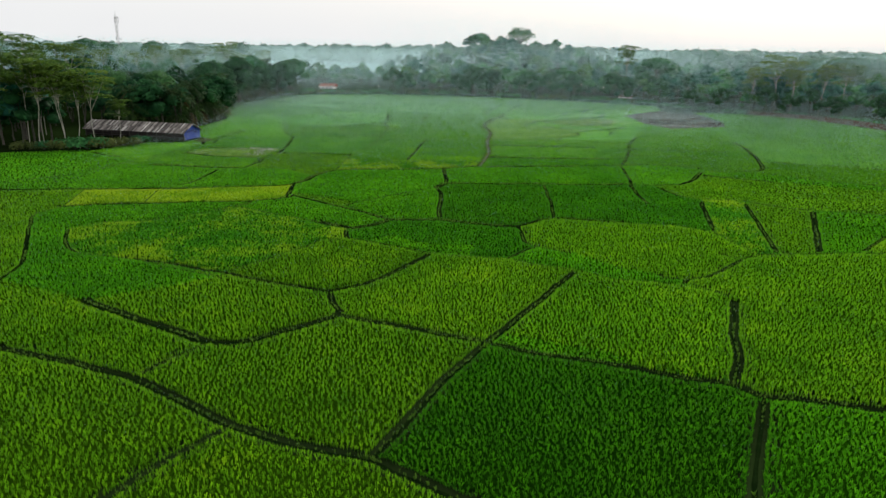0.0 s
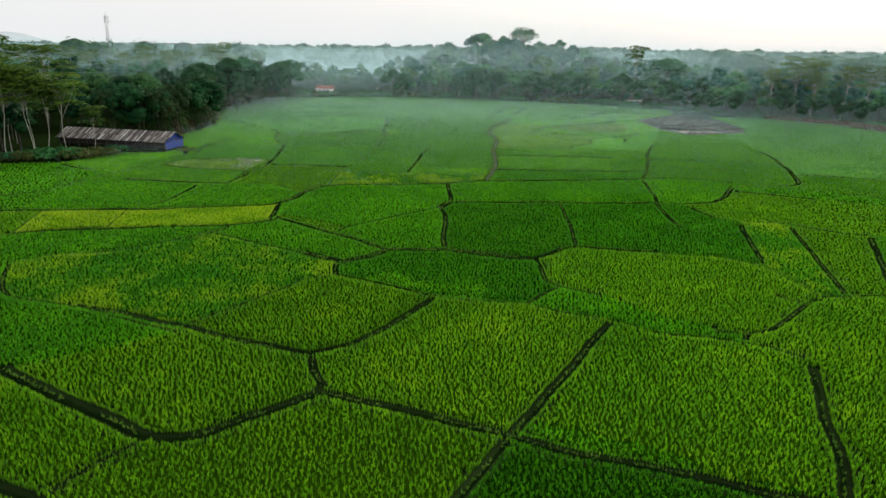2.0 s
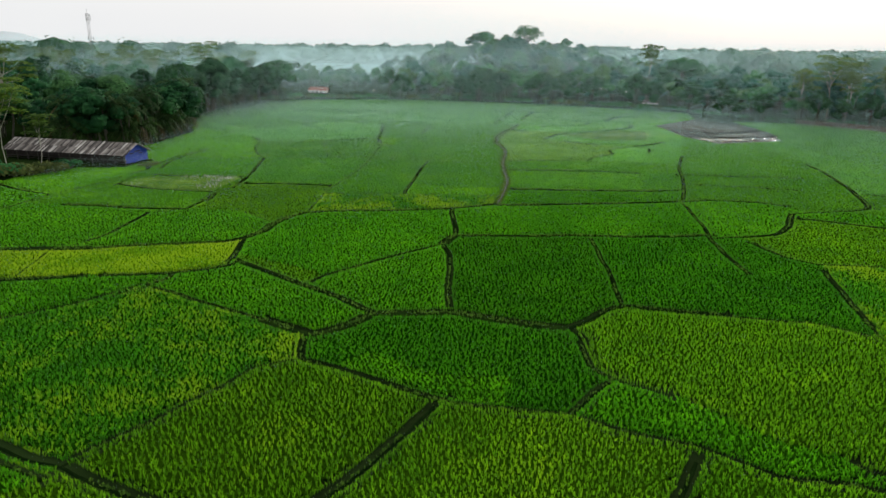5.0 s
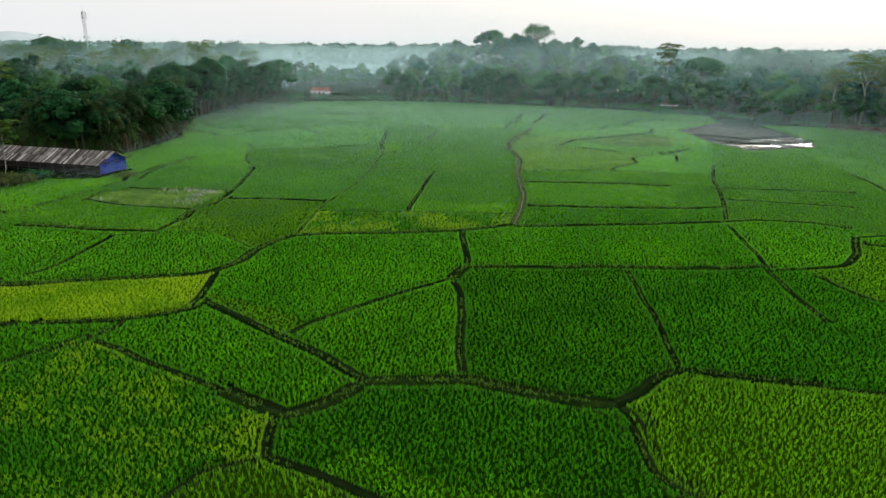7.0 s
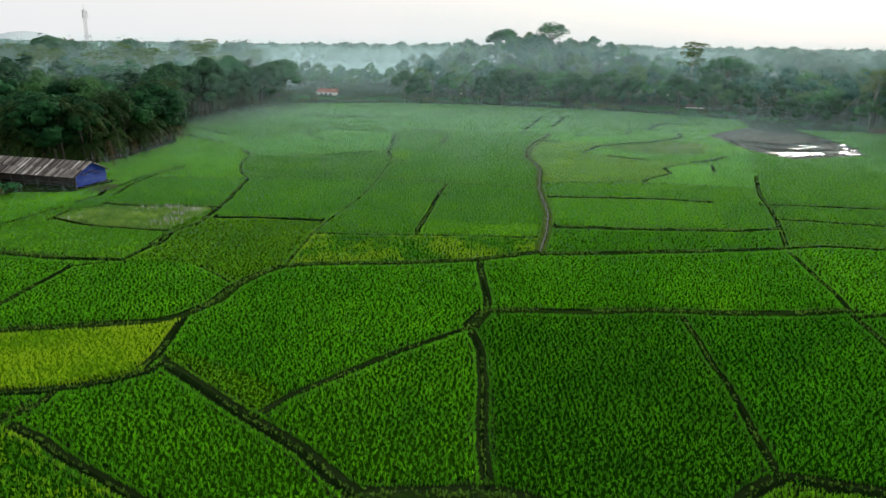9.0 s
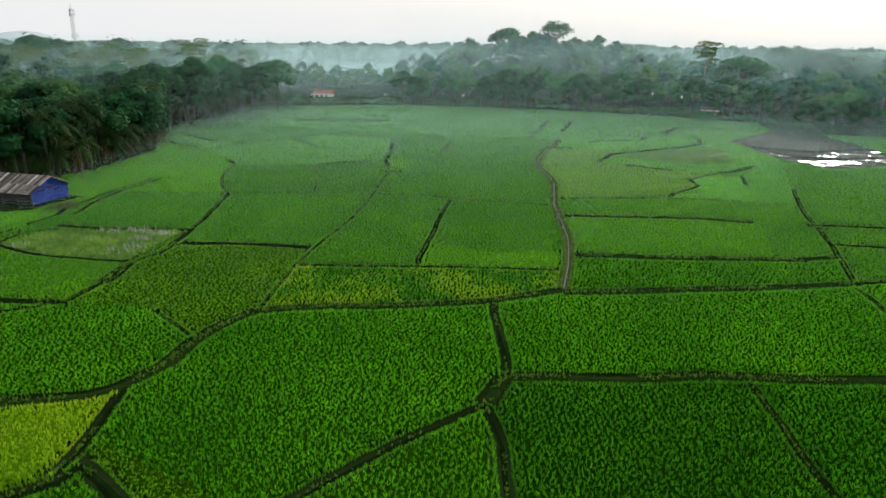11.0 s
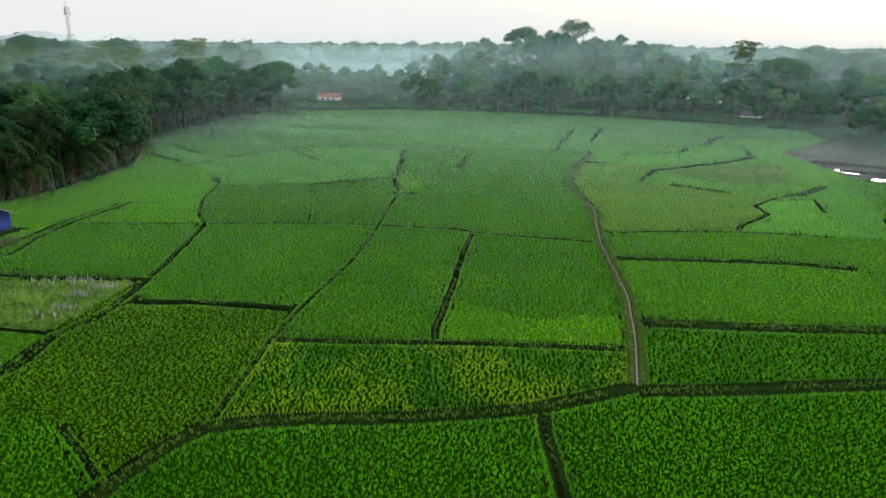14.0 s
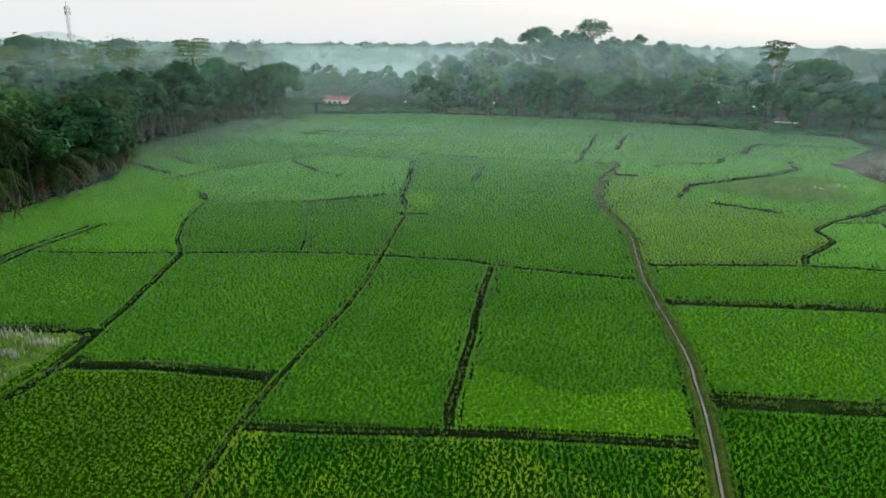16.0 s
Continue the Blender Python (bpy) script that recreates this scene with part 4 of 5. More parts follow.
def banana(seed, label):
    rng = np.random.default_rng(seed)
    t = thing("banana_plant", pose(0, 0, -500), label, "plant")
    stems, leaves = [], []
    for k in range(3):
        b = np.array([rng.uniform(-0.5, 0.5), rng.uniform(-0.5, 0.5), 0])
        h = rng.uniform(1.3, 2.0)
        stems.append(quads_to_tris(*tube([b, b + (0, 0, h)], [0.12, 0.08], 6)))
        for q in range(6):
            az, ln = rng.uniform(0, 6.28), rng.uniform(1.1, 1.7)
            o, sd = np.array([math.cos(az), math.sin(az), 0]), np.array([-math.sin(az), math.cos(az), 0])
            top = b + (0, 0, h)
            rib = [top + o * ln * s + np.array((0, 0, 1)) * ln * (1.1 * s - 1.0 * s * s) for s in (0, 0.35, 0.7, 1.0)]
            w = (0.06, 0.26, 0.24, 0.02)
            v = [r + sd * x for r, x in zip(rib, w)] + [r - sd * x for r, x in zip(rib, w)]
            leaves.append(quads_to_tris(np.array(v), np.array([(i, i + 1, i + 5, i + 4) for i in range(3)])))
    mesh_object("stem", *joined(stems), M_LEAF_MID, t)
    mesh_object("leaf_tuft", *joined(leaves), M_LEAF_FEATHER, t)
    return t


def shrub(seed, label, mat, size=1.4, leaves=200):
    rng = np.random.default_rng(seed)
    t = thing("shrub", pose(0, 0, -500), label, "shrub")
    cloud = [blob_points(rng, (rng.uniform(-1, 1) * size, rng.uniform(-1, 1) * size, size * rng.uniform(0.35, 0.7)), (size * 0.8, size * 0.8, size * 0.6), leaves // 5) for _ in range(5)]
    cloud, out = map(np.concatenate, zip(*cloud))
    cloud[:, 2] = np.abs(cloud[:, 2])
    twigs = [quads_to_tris(*tube([(0, 0, -0.1), (p[0] * 0.5, p[1] * 0.5, p[2] * 0.8)], [0.05, 0.02], 4)) for p in cloud[:6]]
    mesh_object("twigs", *joined(twigs), M_BARK, t)
    mesh_object("foliage", *leaf_quads(cloud, 0.24, rng, outward=out), mat, t)
    return t


PROTO = {
    "broad": [broad_tree(11, 11, 4.4, 900, 0.42, bottom=0.18, label="dark green broad-leaved tree in the wood"),
              broad_tree(12, 12.5, 4.9, 1000, 0.42, bottom=0.24, mat=M_LEAF_MID, label="mid green domed tree with a full crown"),
              broad_tree(13, 9, 3.8, 760, 0.38, bottom=0.05, label="low dense dark green tree at the wood's edge"),
              broad_tree(14, 13.5, 3.8, 800, 0.42, mat=M_LEAF_MID, bottom=0.25, label="tall narrow green tree with an uneven crown")],
    "umbrella": [umbrella_tree(21, 16, 4.4, 1300, label="tall umbrella tree with pale trunk and feathery top"),
                 umbrella_tree(22, 14, 3.6, 1200, label="slender umbrella tree with flat leafy layers"),
                 umbrella_tree(23, 17, 5.0, 1500, label="old umbrella tree with wide layered crown")],
    "palm": [palm(31, 7.0, label="coconut palm with arching fronds"),
             palm(32, 3.2, 20, 4.0, dry=2, label="stout young palm with long drooping fronds"),
             palm(33, 9.5, 16, 3.0, label="tall coconut palm above the wood")],
    "shrub": [shrub(41, "green leafy shrub along the wood's edge", M_LEAF_MID), shrub(42, "brownish weedy shrub by the field's edge", M_SCRUB, 1.1, 220)],
    "banana": [banana(51, "clump of banana plants with broad torn leaves")],
    "stand": [broad_tree(71, 11, 4.3, 270, 0.54, blobs=9, bottom=0.06, limbs=False, label="dark green tree in the depth of the wood"), broad_tree(72, 13, 5.2, 330, 0.56, blobs=10, bottom=0.12, limbs=False, label="tall green tree in the depth of the wood"),
              broad_tree(73, 9, 3.9, 240, 0.52, blobs=7, limbs=False, label="low tree in the depth of the wood", bottom=0.02), broad_tree(74, 14, 3.9, 270, 0.54, blobs=8, limbs=False, label="narrow tall tree in the depth of the wood", bottom=0.15)],
    "giant": [broad_tree(61, 13, 6.6, 3000, 0.30, M_LEAF_OLIVE, M_BARK, 30, 0.42, core=0, label= "lone tall tree with open rounded crown on the hilltop")],
}
used = set()


def plant(kind, which, x, y, scale=1.0, turn=0.0, stretch=1.0, group="", sink=0.0):
    p = PROTO[kind][which % len(PROTO[kind])]
    m = pose(x, y, float(land(x, y)) - sink, 0, 0, turn)
    if id(p) not in used:
        used.add(id(p))
        p.matrix_basis = m
        made = p
    else:
        made = copy_thing(p, m)
    made.scale = (scale, scale, scale * stretch)
    if group:
        tagged(made, group=group)
    return made


LEAVES = [M_LEAF_DARK, M_LEAF_MID, M_LEAF_BLUE, M_LEAF_OLIVE, M_LEAF_MID, M_LEAF_BLUE]
arrays = {}


def arrays_of(p):
    """Verts, triangles and whether they are leaves, of all parts of a tree."""
    if id(p) not in arrays:
        out = []
        for o in p.children:
            me = o.data
            v = np.empty(len(me.vertices) * 3, dtype=np.float32)
            me.vertices.foreach_get("co", v)
            f = np.empty(len(me.loops), dtype=np.int32)
            me.loops.foreach_get("vertex_index", f)
            out.append((v.reshape(-1, 3), f.reshape(-1, 3), me.materials[0]))
        arrays[id(p)] = out
    return arrays[id(p)]


def wood(poly, spacing, rng, mixture, words, low=0.8, high=1.2, tones=(0, 1, 2, 3, 4, 5)):
    """A stand of trees too many to count, as one mesh."""
    xs = [p[0] for p in poly]
    ys = [p[1] for p in poly]
    mats = [M_BARK, M_PALE_BARK] + LEAVES + [M_LEAF_FEATHER, M_FROND, M_DRY_FROND]
    pieces, which = [], []
    for gx_ in np.arange(min(xs), max(xs), spacing):
        for gy_ in np.arange(min(ys), max(ys), spacing):
            x, y = gx_ + rng.uniform(-0.42, 0.42) * spacing, gy_ + rng.uniform(-0.42, 0.42) * spacing
            if not inside(poly, np.array([x]), np.array([y]))[0]:
                continue
            kind, k = mixture[rng.integers(len(mixture))]
            s, a, leaf = rng.uniform(low, high), rng.uniform(0, 6.28), 2 + int(tones[rng.integers(len(tones))])
            for v, f, m in arrays_of(PROTO[kind][k]):
                q = np.stack([v[:, 0] * math.cos(a) - v[:, 1] * math.sin(a), v[:, 0] * math.sin(a) + v[:, 1] * math.cos(a), v[:, 2]], 1) * s
                pieces.append((q + (x, y, float(land(x, y))), f))
                which.append(np.full(len(f), leaf if m in LEAVES else mats.index(m)))
    tagged(mesh_object("wood", *joined(pieces), mats, which=np.concatenate(which)), words, "wood", kind="stuff")


def along(line, step, rng, mixture, group, low=0.8, high=1.2, spread=1.0):
    for x, y in smooth_line(line, step)[::1]:
        kind, which = mixture[rng.integers(len(mixture))]
        plant(kind, which, x + rng.normal(0, spread), y + rng.normal(0, spread), rng.uniform(low, high), rng.uniform(0, 360), rng.uniform(0.9, 1.1), group)


DEEP = [("stand", 0), ("stand", 1), ("stand", 2), ("stand", 3), ("stand", 0), ("stand", 2)]
MIXED = [("broad", 0), ("broad", 1), ("broad", 2), ("broad", 3), ("broad", 0), ("broad", 2)]
rng = np.random.default_rng(8)
# the wood beside the barn, its edge thick with palms
wood([(-61, 146), (-60.5, 163), (-73, 190), (-71, 222), (-66, 240), (-90, 248), (-94, 200), (-88, 135), (-76, 136)], 5.2, rng, MIXED + [("palm", 0), ("palm", 2)],
     "dense dark green mixed wood with palms beside the barn", 0.5, 0.9, (0, 0, 0, 1, 3, 3))
wood([(-90, 248), (-94, 200), (-88, 135), (-110, 132), (-135, 200), (-110, 246)], 5.8, rng, DEEP + [("palm", 2)], "dense dark green wood behind the barn", 0.55, 0.95, (0, 0, 0, 1, 3, 3))
along([(-66, 134), (-57, 137), (-56.5, 144), (-56.5, 152), (-57, 162), (-62, 174), (-68, 186)], 1.25, rng, [("palm", 1), ("palm", 1), ("broad", 2), ("palm", 1), ("palm", 0)], "palms along the wood's edge", 0.9, 1.3, 0.7)
along([(-68, 186), (-67, 200), (-66, 222), (-60, 240)], 1.7, rng, [("palm", 1), ("broad", 2), ("palm", 1), ("broad", 0), ("palm", 0)], "palms along the wood's edge", 0.85, 1.2, 0.9)
wood([(-140, 113), (-78, 113), (-70, 114.5), (-62, 115.5), (-62, 117.2), (-70, 118.8), (-77, 121), (-79, 132), (-84, 135), (-128, 152)], 4.3, rng, DEEP + [("umbrella", 1)], "dark mixed wood behind the pale-stemmed umbrella trees", 0.7, 0.95, (0, 0, 0, 1, 2, 3))
for x, y, w, s in ((-58.6, 115.8, 1, 0.55), (-70, 111, 0, 0.9), (-66.5, 112.5, 1, 0.95), (-63.5, 111.5, 1, 0.85), (-61.5, 113, 2, 0.75), (-73, 113, 2, 0.9), (-76.5, 110, 0, 0.95), (-80, 112, 2, 0.95), (-68, 115, 0, 0.85), (-72, 115.5, 1, 0.9)):
    plant("umbrella", w, x, y, s * 1.12, rng.uniform(0, 360), 0.92, "umbrella trees by the barn")
for x, y, w, s in ((-95, 150, 2, 1.08), (-88, 153, 0, 1.05), (-103, 149, 2, 1.12)):
    plant("umbrella", w, x, y, s, rng.uniform(0, 360), 1.0, "tall umbrella trees behind the barn")
along([(-72, 109.2), (-68, 109.6), (-63, 110.8), (-58.5, 113.5), (-57, 116.0)], 1.1, rng, [("shrub", 1), ("shrub", 0), ("shrub", 1)], "shrubs by the barn", 0.8, 1.4, 0.5)
along([(-66, 111.5), (-61, 113.5), (-57.5, 115.0), (-55.5, 117.6)], 1.5, rng, [("shrub", 1), ("shrub", 0), ("shrub", 1)], "shrubs by the barn", 0.7, 1.15, 0.4)
for x, y, s in ((-46.4, 120.6, 0.55), (-45.6, 121.6, 0.45), (-46.0, 122.9, 0.4)):
    plant("shrub", 1, x, y, s, rng.uniform(0, 360), 1.0, "weeds at the barn's end")
# the far side of the plain, and the hill
wood([(-24, 255), (3, 253), (30, 244), (50, 234), (67, 224), (82, 200), (112, 190), (150, 205), (120, 300), (100, 378), (30, 386), (-34, 382), (-18, 300)], 7.3, rng, DEEP,
     "misty green wood climbing the low hill beyond the plain", 0.5, 0.92)
along([(-57, 250), (-42, 251), (-27, 250.5)], 1.6, rng, [("shrub", 0), ("shrub", 1), ("shrub", 0)], "bushes along the far edge of the plain", 0.6, 1.0, 0.6)
wood([(-78, 296), (-26, 300), (-26, 345), (-84, 345)], 6.5, rng, DEEP, "hazy low wood behind the small red-roofed house", 0.42, 0.72)
along([(-27, 250.5), (3, 248), (30, 238.5), (49, 228.5), (64, 219)], 1.8, rng, [("shrub", 0), ("shrub", 1), ("broad", 2), ("shrub", 0), ("shrub", 0), ("banana", 0), ("broad", 2)], "bushes along the far edge of the plain", 0.7, 1.2, 0.8)
along([(64, 217), (72, 203), (82, 195), (96, 187), (104, 170), (118, 142)], 2.2, rng, [("shrub", 0), ("shrub", 0), ("broad", 2), ("shrub", 0)], "bushes along the far edge of the plain", 0.6, 0.9, 0.8)
wood([(104, 182), (110, 160), (126, 138), (165, 140), (175, 210), (130, 205)], 6.6, rng, DEEP, "misty dark wood beyond the ploughed plot", 0.5, 1.0)
for x, y, w, s in ((88, 193, 2, 0.96), (94, 195, 0, 0.94), (99, 190, 1, 1.0), (84, 199, 1, 0.92), (91, 190, 1, 0.9), (103, 186, 2, 0.85)):
    plant("umbrella", w, x, y, s, rng.uniform(0, 360), 1.0, "umbrella trees of the far wood")
for x, y in ((48.6, 218.2), (50.2, 217.6), (51.8, 217.0)):
    plant("shrub", 0, x, y, 0.9, rng.uniform(0, 360), 1.0, "bushes along the far edge of the plain")
# left of the gap
wood([(-60, 248), (-64, 236), (-90, 246), (-140, 215), (-190, 320), (-120, 380), (-84, 300)], 7.0, rng, DEEP + [("umbrella", 2)], "hazy mixed wood beyond the barn", 0.52, 0.86)
along([(-73, 231), (-67, 234), (-62, 237), (-56, 243)], 1.5, rng, [("palm", 2), ("broad", 1), ("palm", 0), ("broad", 0), ("palm", 2), ("broad", 2)], "palms near the gap", 0.95, 1.22, 1.3)
along([(-71, 228), (-64, 233), (-57, 240), (-53, 246)], 1.6, rng, [("shrub", 0), ("palm", 1), ("shrub", 1)], "palms near the gap", 0.6, 0.9, 0.8)
plant("umbrella", 2, -86, 258, 1.0, 40, 1.0, "tall trees of the wood beyond the barn")
plant("giant", 0, 31.5, 368, 1.05, 0, 1.25, "hilltop trees", 1.0)
for x, y, w, s, up in ((-6, 364, 0, 1.22, 0.98), (-13, 360, 1, 0.95, 0.9), (7, 367, 0, 1.28, 1.0), (11.5, 370, 1, 1.15, 1.0), (17, 372, 0, 0.9, 1.0), (42, 370, 2, 0.95, 1.0), (50, 366, 3, 0.9, 1.0), (-24, 335, 0, 0.9, 1.1), (-6, 318, 0, 0.85, 1.15)):
    plant("broad", w, x, y, s, rng.uniform(0, 360), up, "hilltop trees")
plant("umbrella", 1, 59.9, 251.8, 1.16, 40, 1.12, "tall trees of the far wood")
plant("broad", 1, 73.5, 259, 1.65, 0, 0.70, "tall trees of the far wood")

for p in [p for row in PROTO.values() for p in row if id(p) not in used]:
    for o in [*p.children, p]:
        bpy.data.objects.remove(o)

# woods out to the horizon
rng = np.random.default_rng(21)
centres, radii = [], []
for lo, hi, count, r0 in ((290, 520, 620, 6.4), (520, 900, 1000, 6.6), (900, 1700, 1500, 7.0), (1700, 3400, 1700, 9.0)):
    y = rng.uniform(lo, hi, count)
    x = rng.uniform(-0.8, 0.8, count) * y
    keep = ~((y < 430) & (x > -110) & (x < 130)) & ~((y < 620) & (np.abs(x + 0.12 * y) < 0.16 * y))
    if lo < 300:
        keep &= (x < -110) | (x > 130)
    for a, b in zip(x[keep], y[keep]):
        r = r0 * rng.uniform(0.7, 1.3)
        centres.append((a, b, float(land(a, b)) + r * rng.uniform(0.8, 1.5)))
        radii.append(r)
crowns = []
for c, r in zip(centres, radii):
    near = c[1] < 700
    n = 30 if near else 14
    p, d = blob_points(rng, c, (r * 0.92, r * 0.92, r * 0.69), n)
    crowns.append(leaf_quads(p, np.full((n, 1), r * (0.13 if near else 0.30)), rng, outward=d))
    crowns.append(clump_core(rng, c, (r, r, r * 0.72), 7 if near else 6, 4 if near else 3))
tagged(mesh_object("far_woods", *joined(crowns), M_LEAF_DARK), "misty dark woods rolling out to the horizon", "woods", kind="stuff")


# ---------------------------------------------------------------- the long barn
def sheet_material():
    m, n, l = material("weathered_roof_sheets")
    info = n.new("ShaderNodeObjectInfo")
    f = noise_node(n, l, 1.2, 4.0, 0.7)
    base = ramp(n, l, info.outputs["Random"], [(0.0, (0.030, 0.027, 0.026)), (0.4, (0.11, 0.10, 0.095)), (0.75, (0.30, 0.285, 0.27)), (1.0, (0.62, 0.62, 0.61))])
    c = mix(n, l, 1.0, base, ramp(n, l, f, [(0.3, (0.5, 0.45, 0.4)), (0.7, (1.25, 1.2, 1.15))]), "MULTIPLY")
    finish(n, l, c, 0.7, 0.3, f, 0.02)
    return m


M_SHEET = sheet_material()
M_TARP = plain("blue_tarpaulin", (0.024, 0.070, 0.46), (0.045, 0.11, 0.62), 0.8, 0.45, 0.4, 0.04)
M_DARK_WOOD = plain("dark_old_boards", (0.018, 0.016, 0.016), (0.060, 0.050, 0.045), 2.0, 0.85)
M_POLE = plain("grey_bamboo_poles", (0.060, 0.056, 0.048), (0.130, 0.122, 0.105), 2.0, 0.8)
M_STEEL = plain("galvanised_steel", (0.14, 0.145, 0.15), (0.22, 0.225, 0.23), 1.0, 0.6, 0.3, 0.0, 0.2)
M_WHITE = plain("white_paint", (0.66, 0.65, 0.62), (0.80, 0.79, 0.77), 0.8, 0.7)
M_RED = plain("faded_red_tiles", (0.24, 0.085, 0.070), (0.40, 0.17, 0.14), 1.2, 0.8)
M_GLASS_DARK = plain("dark_window_glass", (0.015, 0.018, 0.02), (0.025, 0.03, 0.032), 1.0, 0.15, 0.5, 0.0)

LONG, WIDE, EAVE, TOP = 21.2, 5.0, 1.75, 2.95
barn = thing("barn", pose(-49.7, 121.7, 0, 0, 0, 180 - math.degrees(0.22)), "long low barn with weathered sheet roof and blue tarpaulin end", "barn")
# local x runs along the barn from its tarpaulin end, local -y across it
for x in np.linspace(0.05, LONG - 0.05, 12):
    for y in (0.05, WIDE - 0.05):
        post = part("post", box(bmesh.new(), (x - 0.06, -y - 0.06, -0.1), (x + 0.06, -y + 0.06, EAVE + 0.05), 0.01), M_POLE, barn)
for y in (0.02, WIDE - 0.02):
    part("side_wall", box(bmesh.new(), (0.1, -y - 0.02, 0.75), (LONG - 0.1, -y + 0.02, EAVE - 0.05)), M_DARK_WOOD, barn, "dark weathered board wall")
for z in (0.35, 0.62):
    for y in (-0.06, WIDE + 0.06):
        part("rail", box(bmesh.new(), (-0.1, -y - 0.03, z), (LONG + 0.1, -y + 0.03, z + 0.06), 0.01), M_POLE, barn)
part("floor", box(bmesh.new(), (0.0, -WIDE, 0.55), (LONG, 0.0, 0.62)), M_DARK_WOOD, barn)
for x0, mat, words in ((-0.02, M_TARP, "wrinkled bright blue tarpaulin wall"), (LONG, M_DARK_WOOD, "dark board gable")):
    bm = bmesh.new()
    cols, rows = 22, 14
    grid = {}
    for i in range(cols + 1):
        for j in range(rows + 1):
            y = WIDE * i / cols
            top = EAVE + (TOP - EAVE) * (1 - abs(2 * i / cols - 1)) - 0.06
            z = 0.28 + 0.06 * math.sin(i * 1.3) + (top - 0.28) * j / rows
            d = 0.07 * noise.noise((y * 1.6, z * 2.2, x0)) + 0.03 * noise.noise((y * 5, z * 5, 3))
            grid[i, j] = bm.verts.new((x0 + d, -y, z))
    for i in range(cols):
        for j in range(rows):
            bm.faces.new((grid[i, j], grid[i + 1, j], grid[i + 1, j + 1], grid[i, j + 1]))
    bmesh.ops.solidify(bm, geom=bm.faces[:], thickness=0.015)
    part("end_wall", bm, mat, barn, words)
# thin dark bars laid on the tarpaulin for its dark flaps
for y, z, w, h in ((1.3, 1.55, 0.9, 0.16), (2.6, 1.75, 1.2, 0.14), (3.3, 1.42, 0.8, 0.12)):
    part("tear", box(bmesh.new(), (-0.14, -y - w / 2, z), (-0.105, -y + w / 2, z + h), 0.03), M_DARK_WOOD, barn, "dark flap on the tarpaulin end wall")
roof = part("roof", box(bmesh.new(), (-0.3, -WIDE / 2 - 0.05, TOP - 0.1), (LONG + 0.3, -WIDE / 2 + 0.05, TOP - 0.02)), M_DARK_WOOD, barn, "ridge beam under weathered sheets")
slope = math.atan2(TOP - EAVE, WIDE / 2)
run = (WIDE / 2 + 0.55) / math.cos(slope)
sv, sf = [], []
waves = 6
for i in range(waves + 1):
    for j in range(3):
        sv.append((i / waves * 0.40, -j / 2 * (run * 0.53), 0.022 * (1 if i % 2 else -1)))
for i in range(waves):
    for j in range(2):
        a = i * 3 + j
        sf.append((a, a + 1, a + 4, a + 3))
sheet_mesh = None
rng = np.random.default_rng(3)
for side in (0, 1):
    for row in (1, 0):
        for k in range(72):
            if sheet_mesh is None:
                ob = mesh_object("roof_sheet", sv, sf, M_SHEET, roof)
                sheet_mesh = ob.data
            else:
                ob = new("roof_sheet", sheet_mesh)
                ob.parent = roof
            x = -0.4 + k * 0.305
            down = row * run * 0.47
            base = pose(0, -WIDE / 2, TOP + 0.03, 0, 0, 0) if side else pose(LONG, -WIDE / 2, TOP + 0.03, 0, 0, 180)
            ob.matrix_basis = base @ pose(0, 0, 0, math.degrees(slope), 0, 0) @ pose(x, -down, 0.02 * (1 - row) + rng.uniform(0, 0.02), rng.uniform(-0.6, 0.6), 0, rng.uniform(-0.8, 0.8))

# ---------------------------------------------------------------- mast
mast = thing("telecom_mast", pose(-149.9, 307.4, float(land(-149.9, 307.4)) - 0.1), "tall grey steel lattice mast with panel antennas", "mast")
MH = 27.5 - float(land(-149.9, 307.4))
corner = [(math.cos(a), math.sin(a)) for a in (0.5, 2.07, 3.64, 5.21)]
for cx_, cy_ in corner:
    part("leg", box(bmesh.new(), (-0.04, -0.04, 0), (0.04, 0.04, MH), 0.01), M_STEEL, mast).matrix_basis = pose(cx_ * 0.5, cy_ * 0.5, 0)
for k in range(16):
    z0, z1 = MH * k / 16, MH * (k + 1) / 16
    pieces = []
    for q in range(4):
        a, b = corner[q], corner[(q + 1) % 4]
        p0, p1 = (a[0] * 0.5, a[1] * 0.5, z0), (b[0] * 0.5, b[1] * 0.5, z1)
        pieces.append(tube([p0, p1], [0.02, 0.02], 4))
        pieces.append(tube([(a[0] * 0.5, a[1] * 0.5, z1), p1], [0.03, 0.03], 4))
    mesh_object("brace", *joined(pieces), M_STEEL, mast)
for z, r in ((MH - 2.2, 1.0), (MH - 0.8, 0.9), (MH - 9.5, 1.25)):
    for q in range(3):
        a = q * 2.09 + 0.4
        part("antenna", box(bmesh.new(), (-0.09, -0.06, -0.6), (0.09, 0.06, 0.6), 0.02), M_STEEL, mast, "grey panel antenna").matrix_basis = pose(math.cos(a) * r, math.sin(a) * r, z, 0, 0, math.degrees(a))
        part("arm", box(bmesh.new(), (0.2, -0.04, -0.04), (r, 0.04, 0.04)), M_STEEL, mast).matrix_basis = pose(0, 0, z, 0, 0, math.degrees(a))
part("lightning_rod", box(bmesh.new(), (-0.04, -0.04, MH), (0.04, 0.04, MH + 1.6)), M_STEEL, mast)


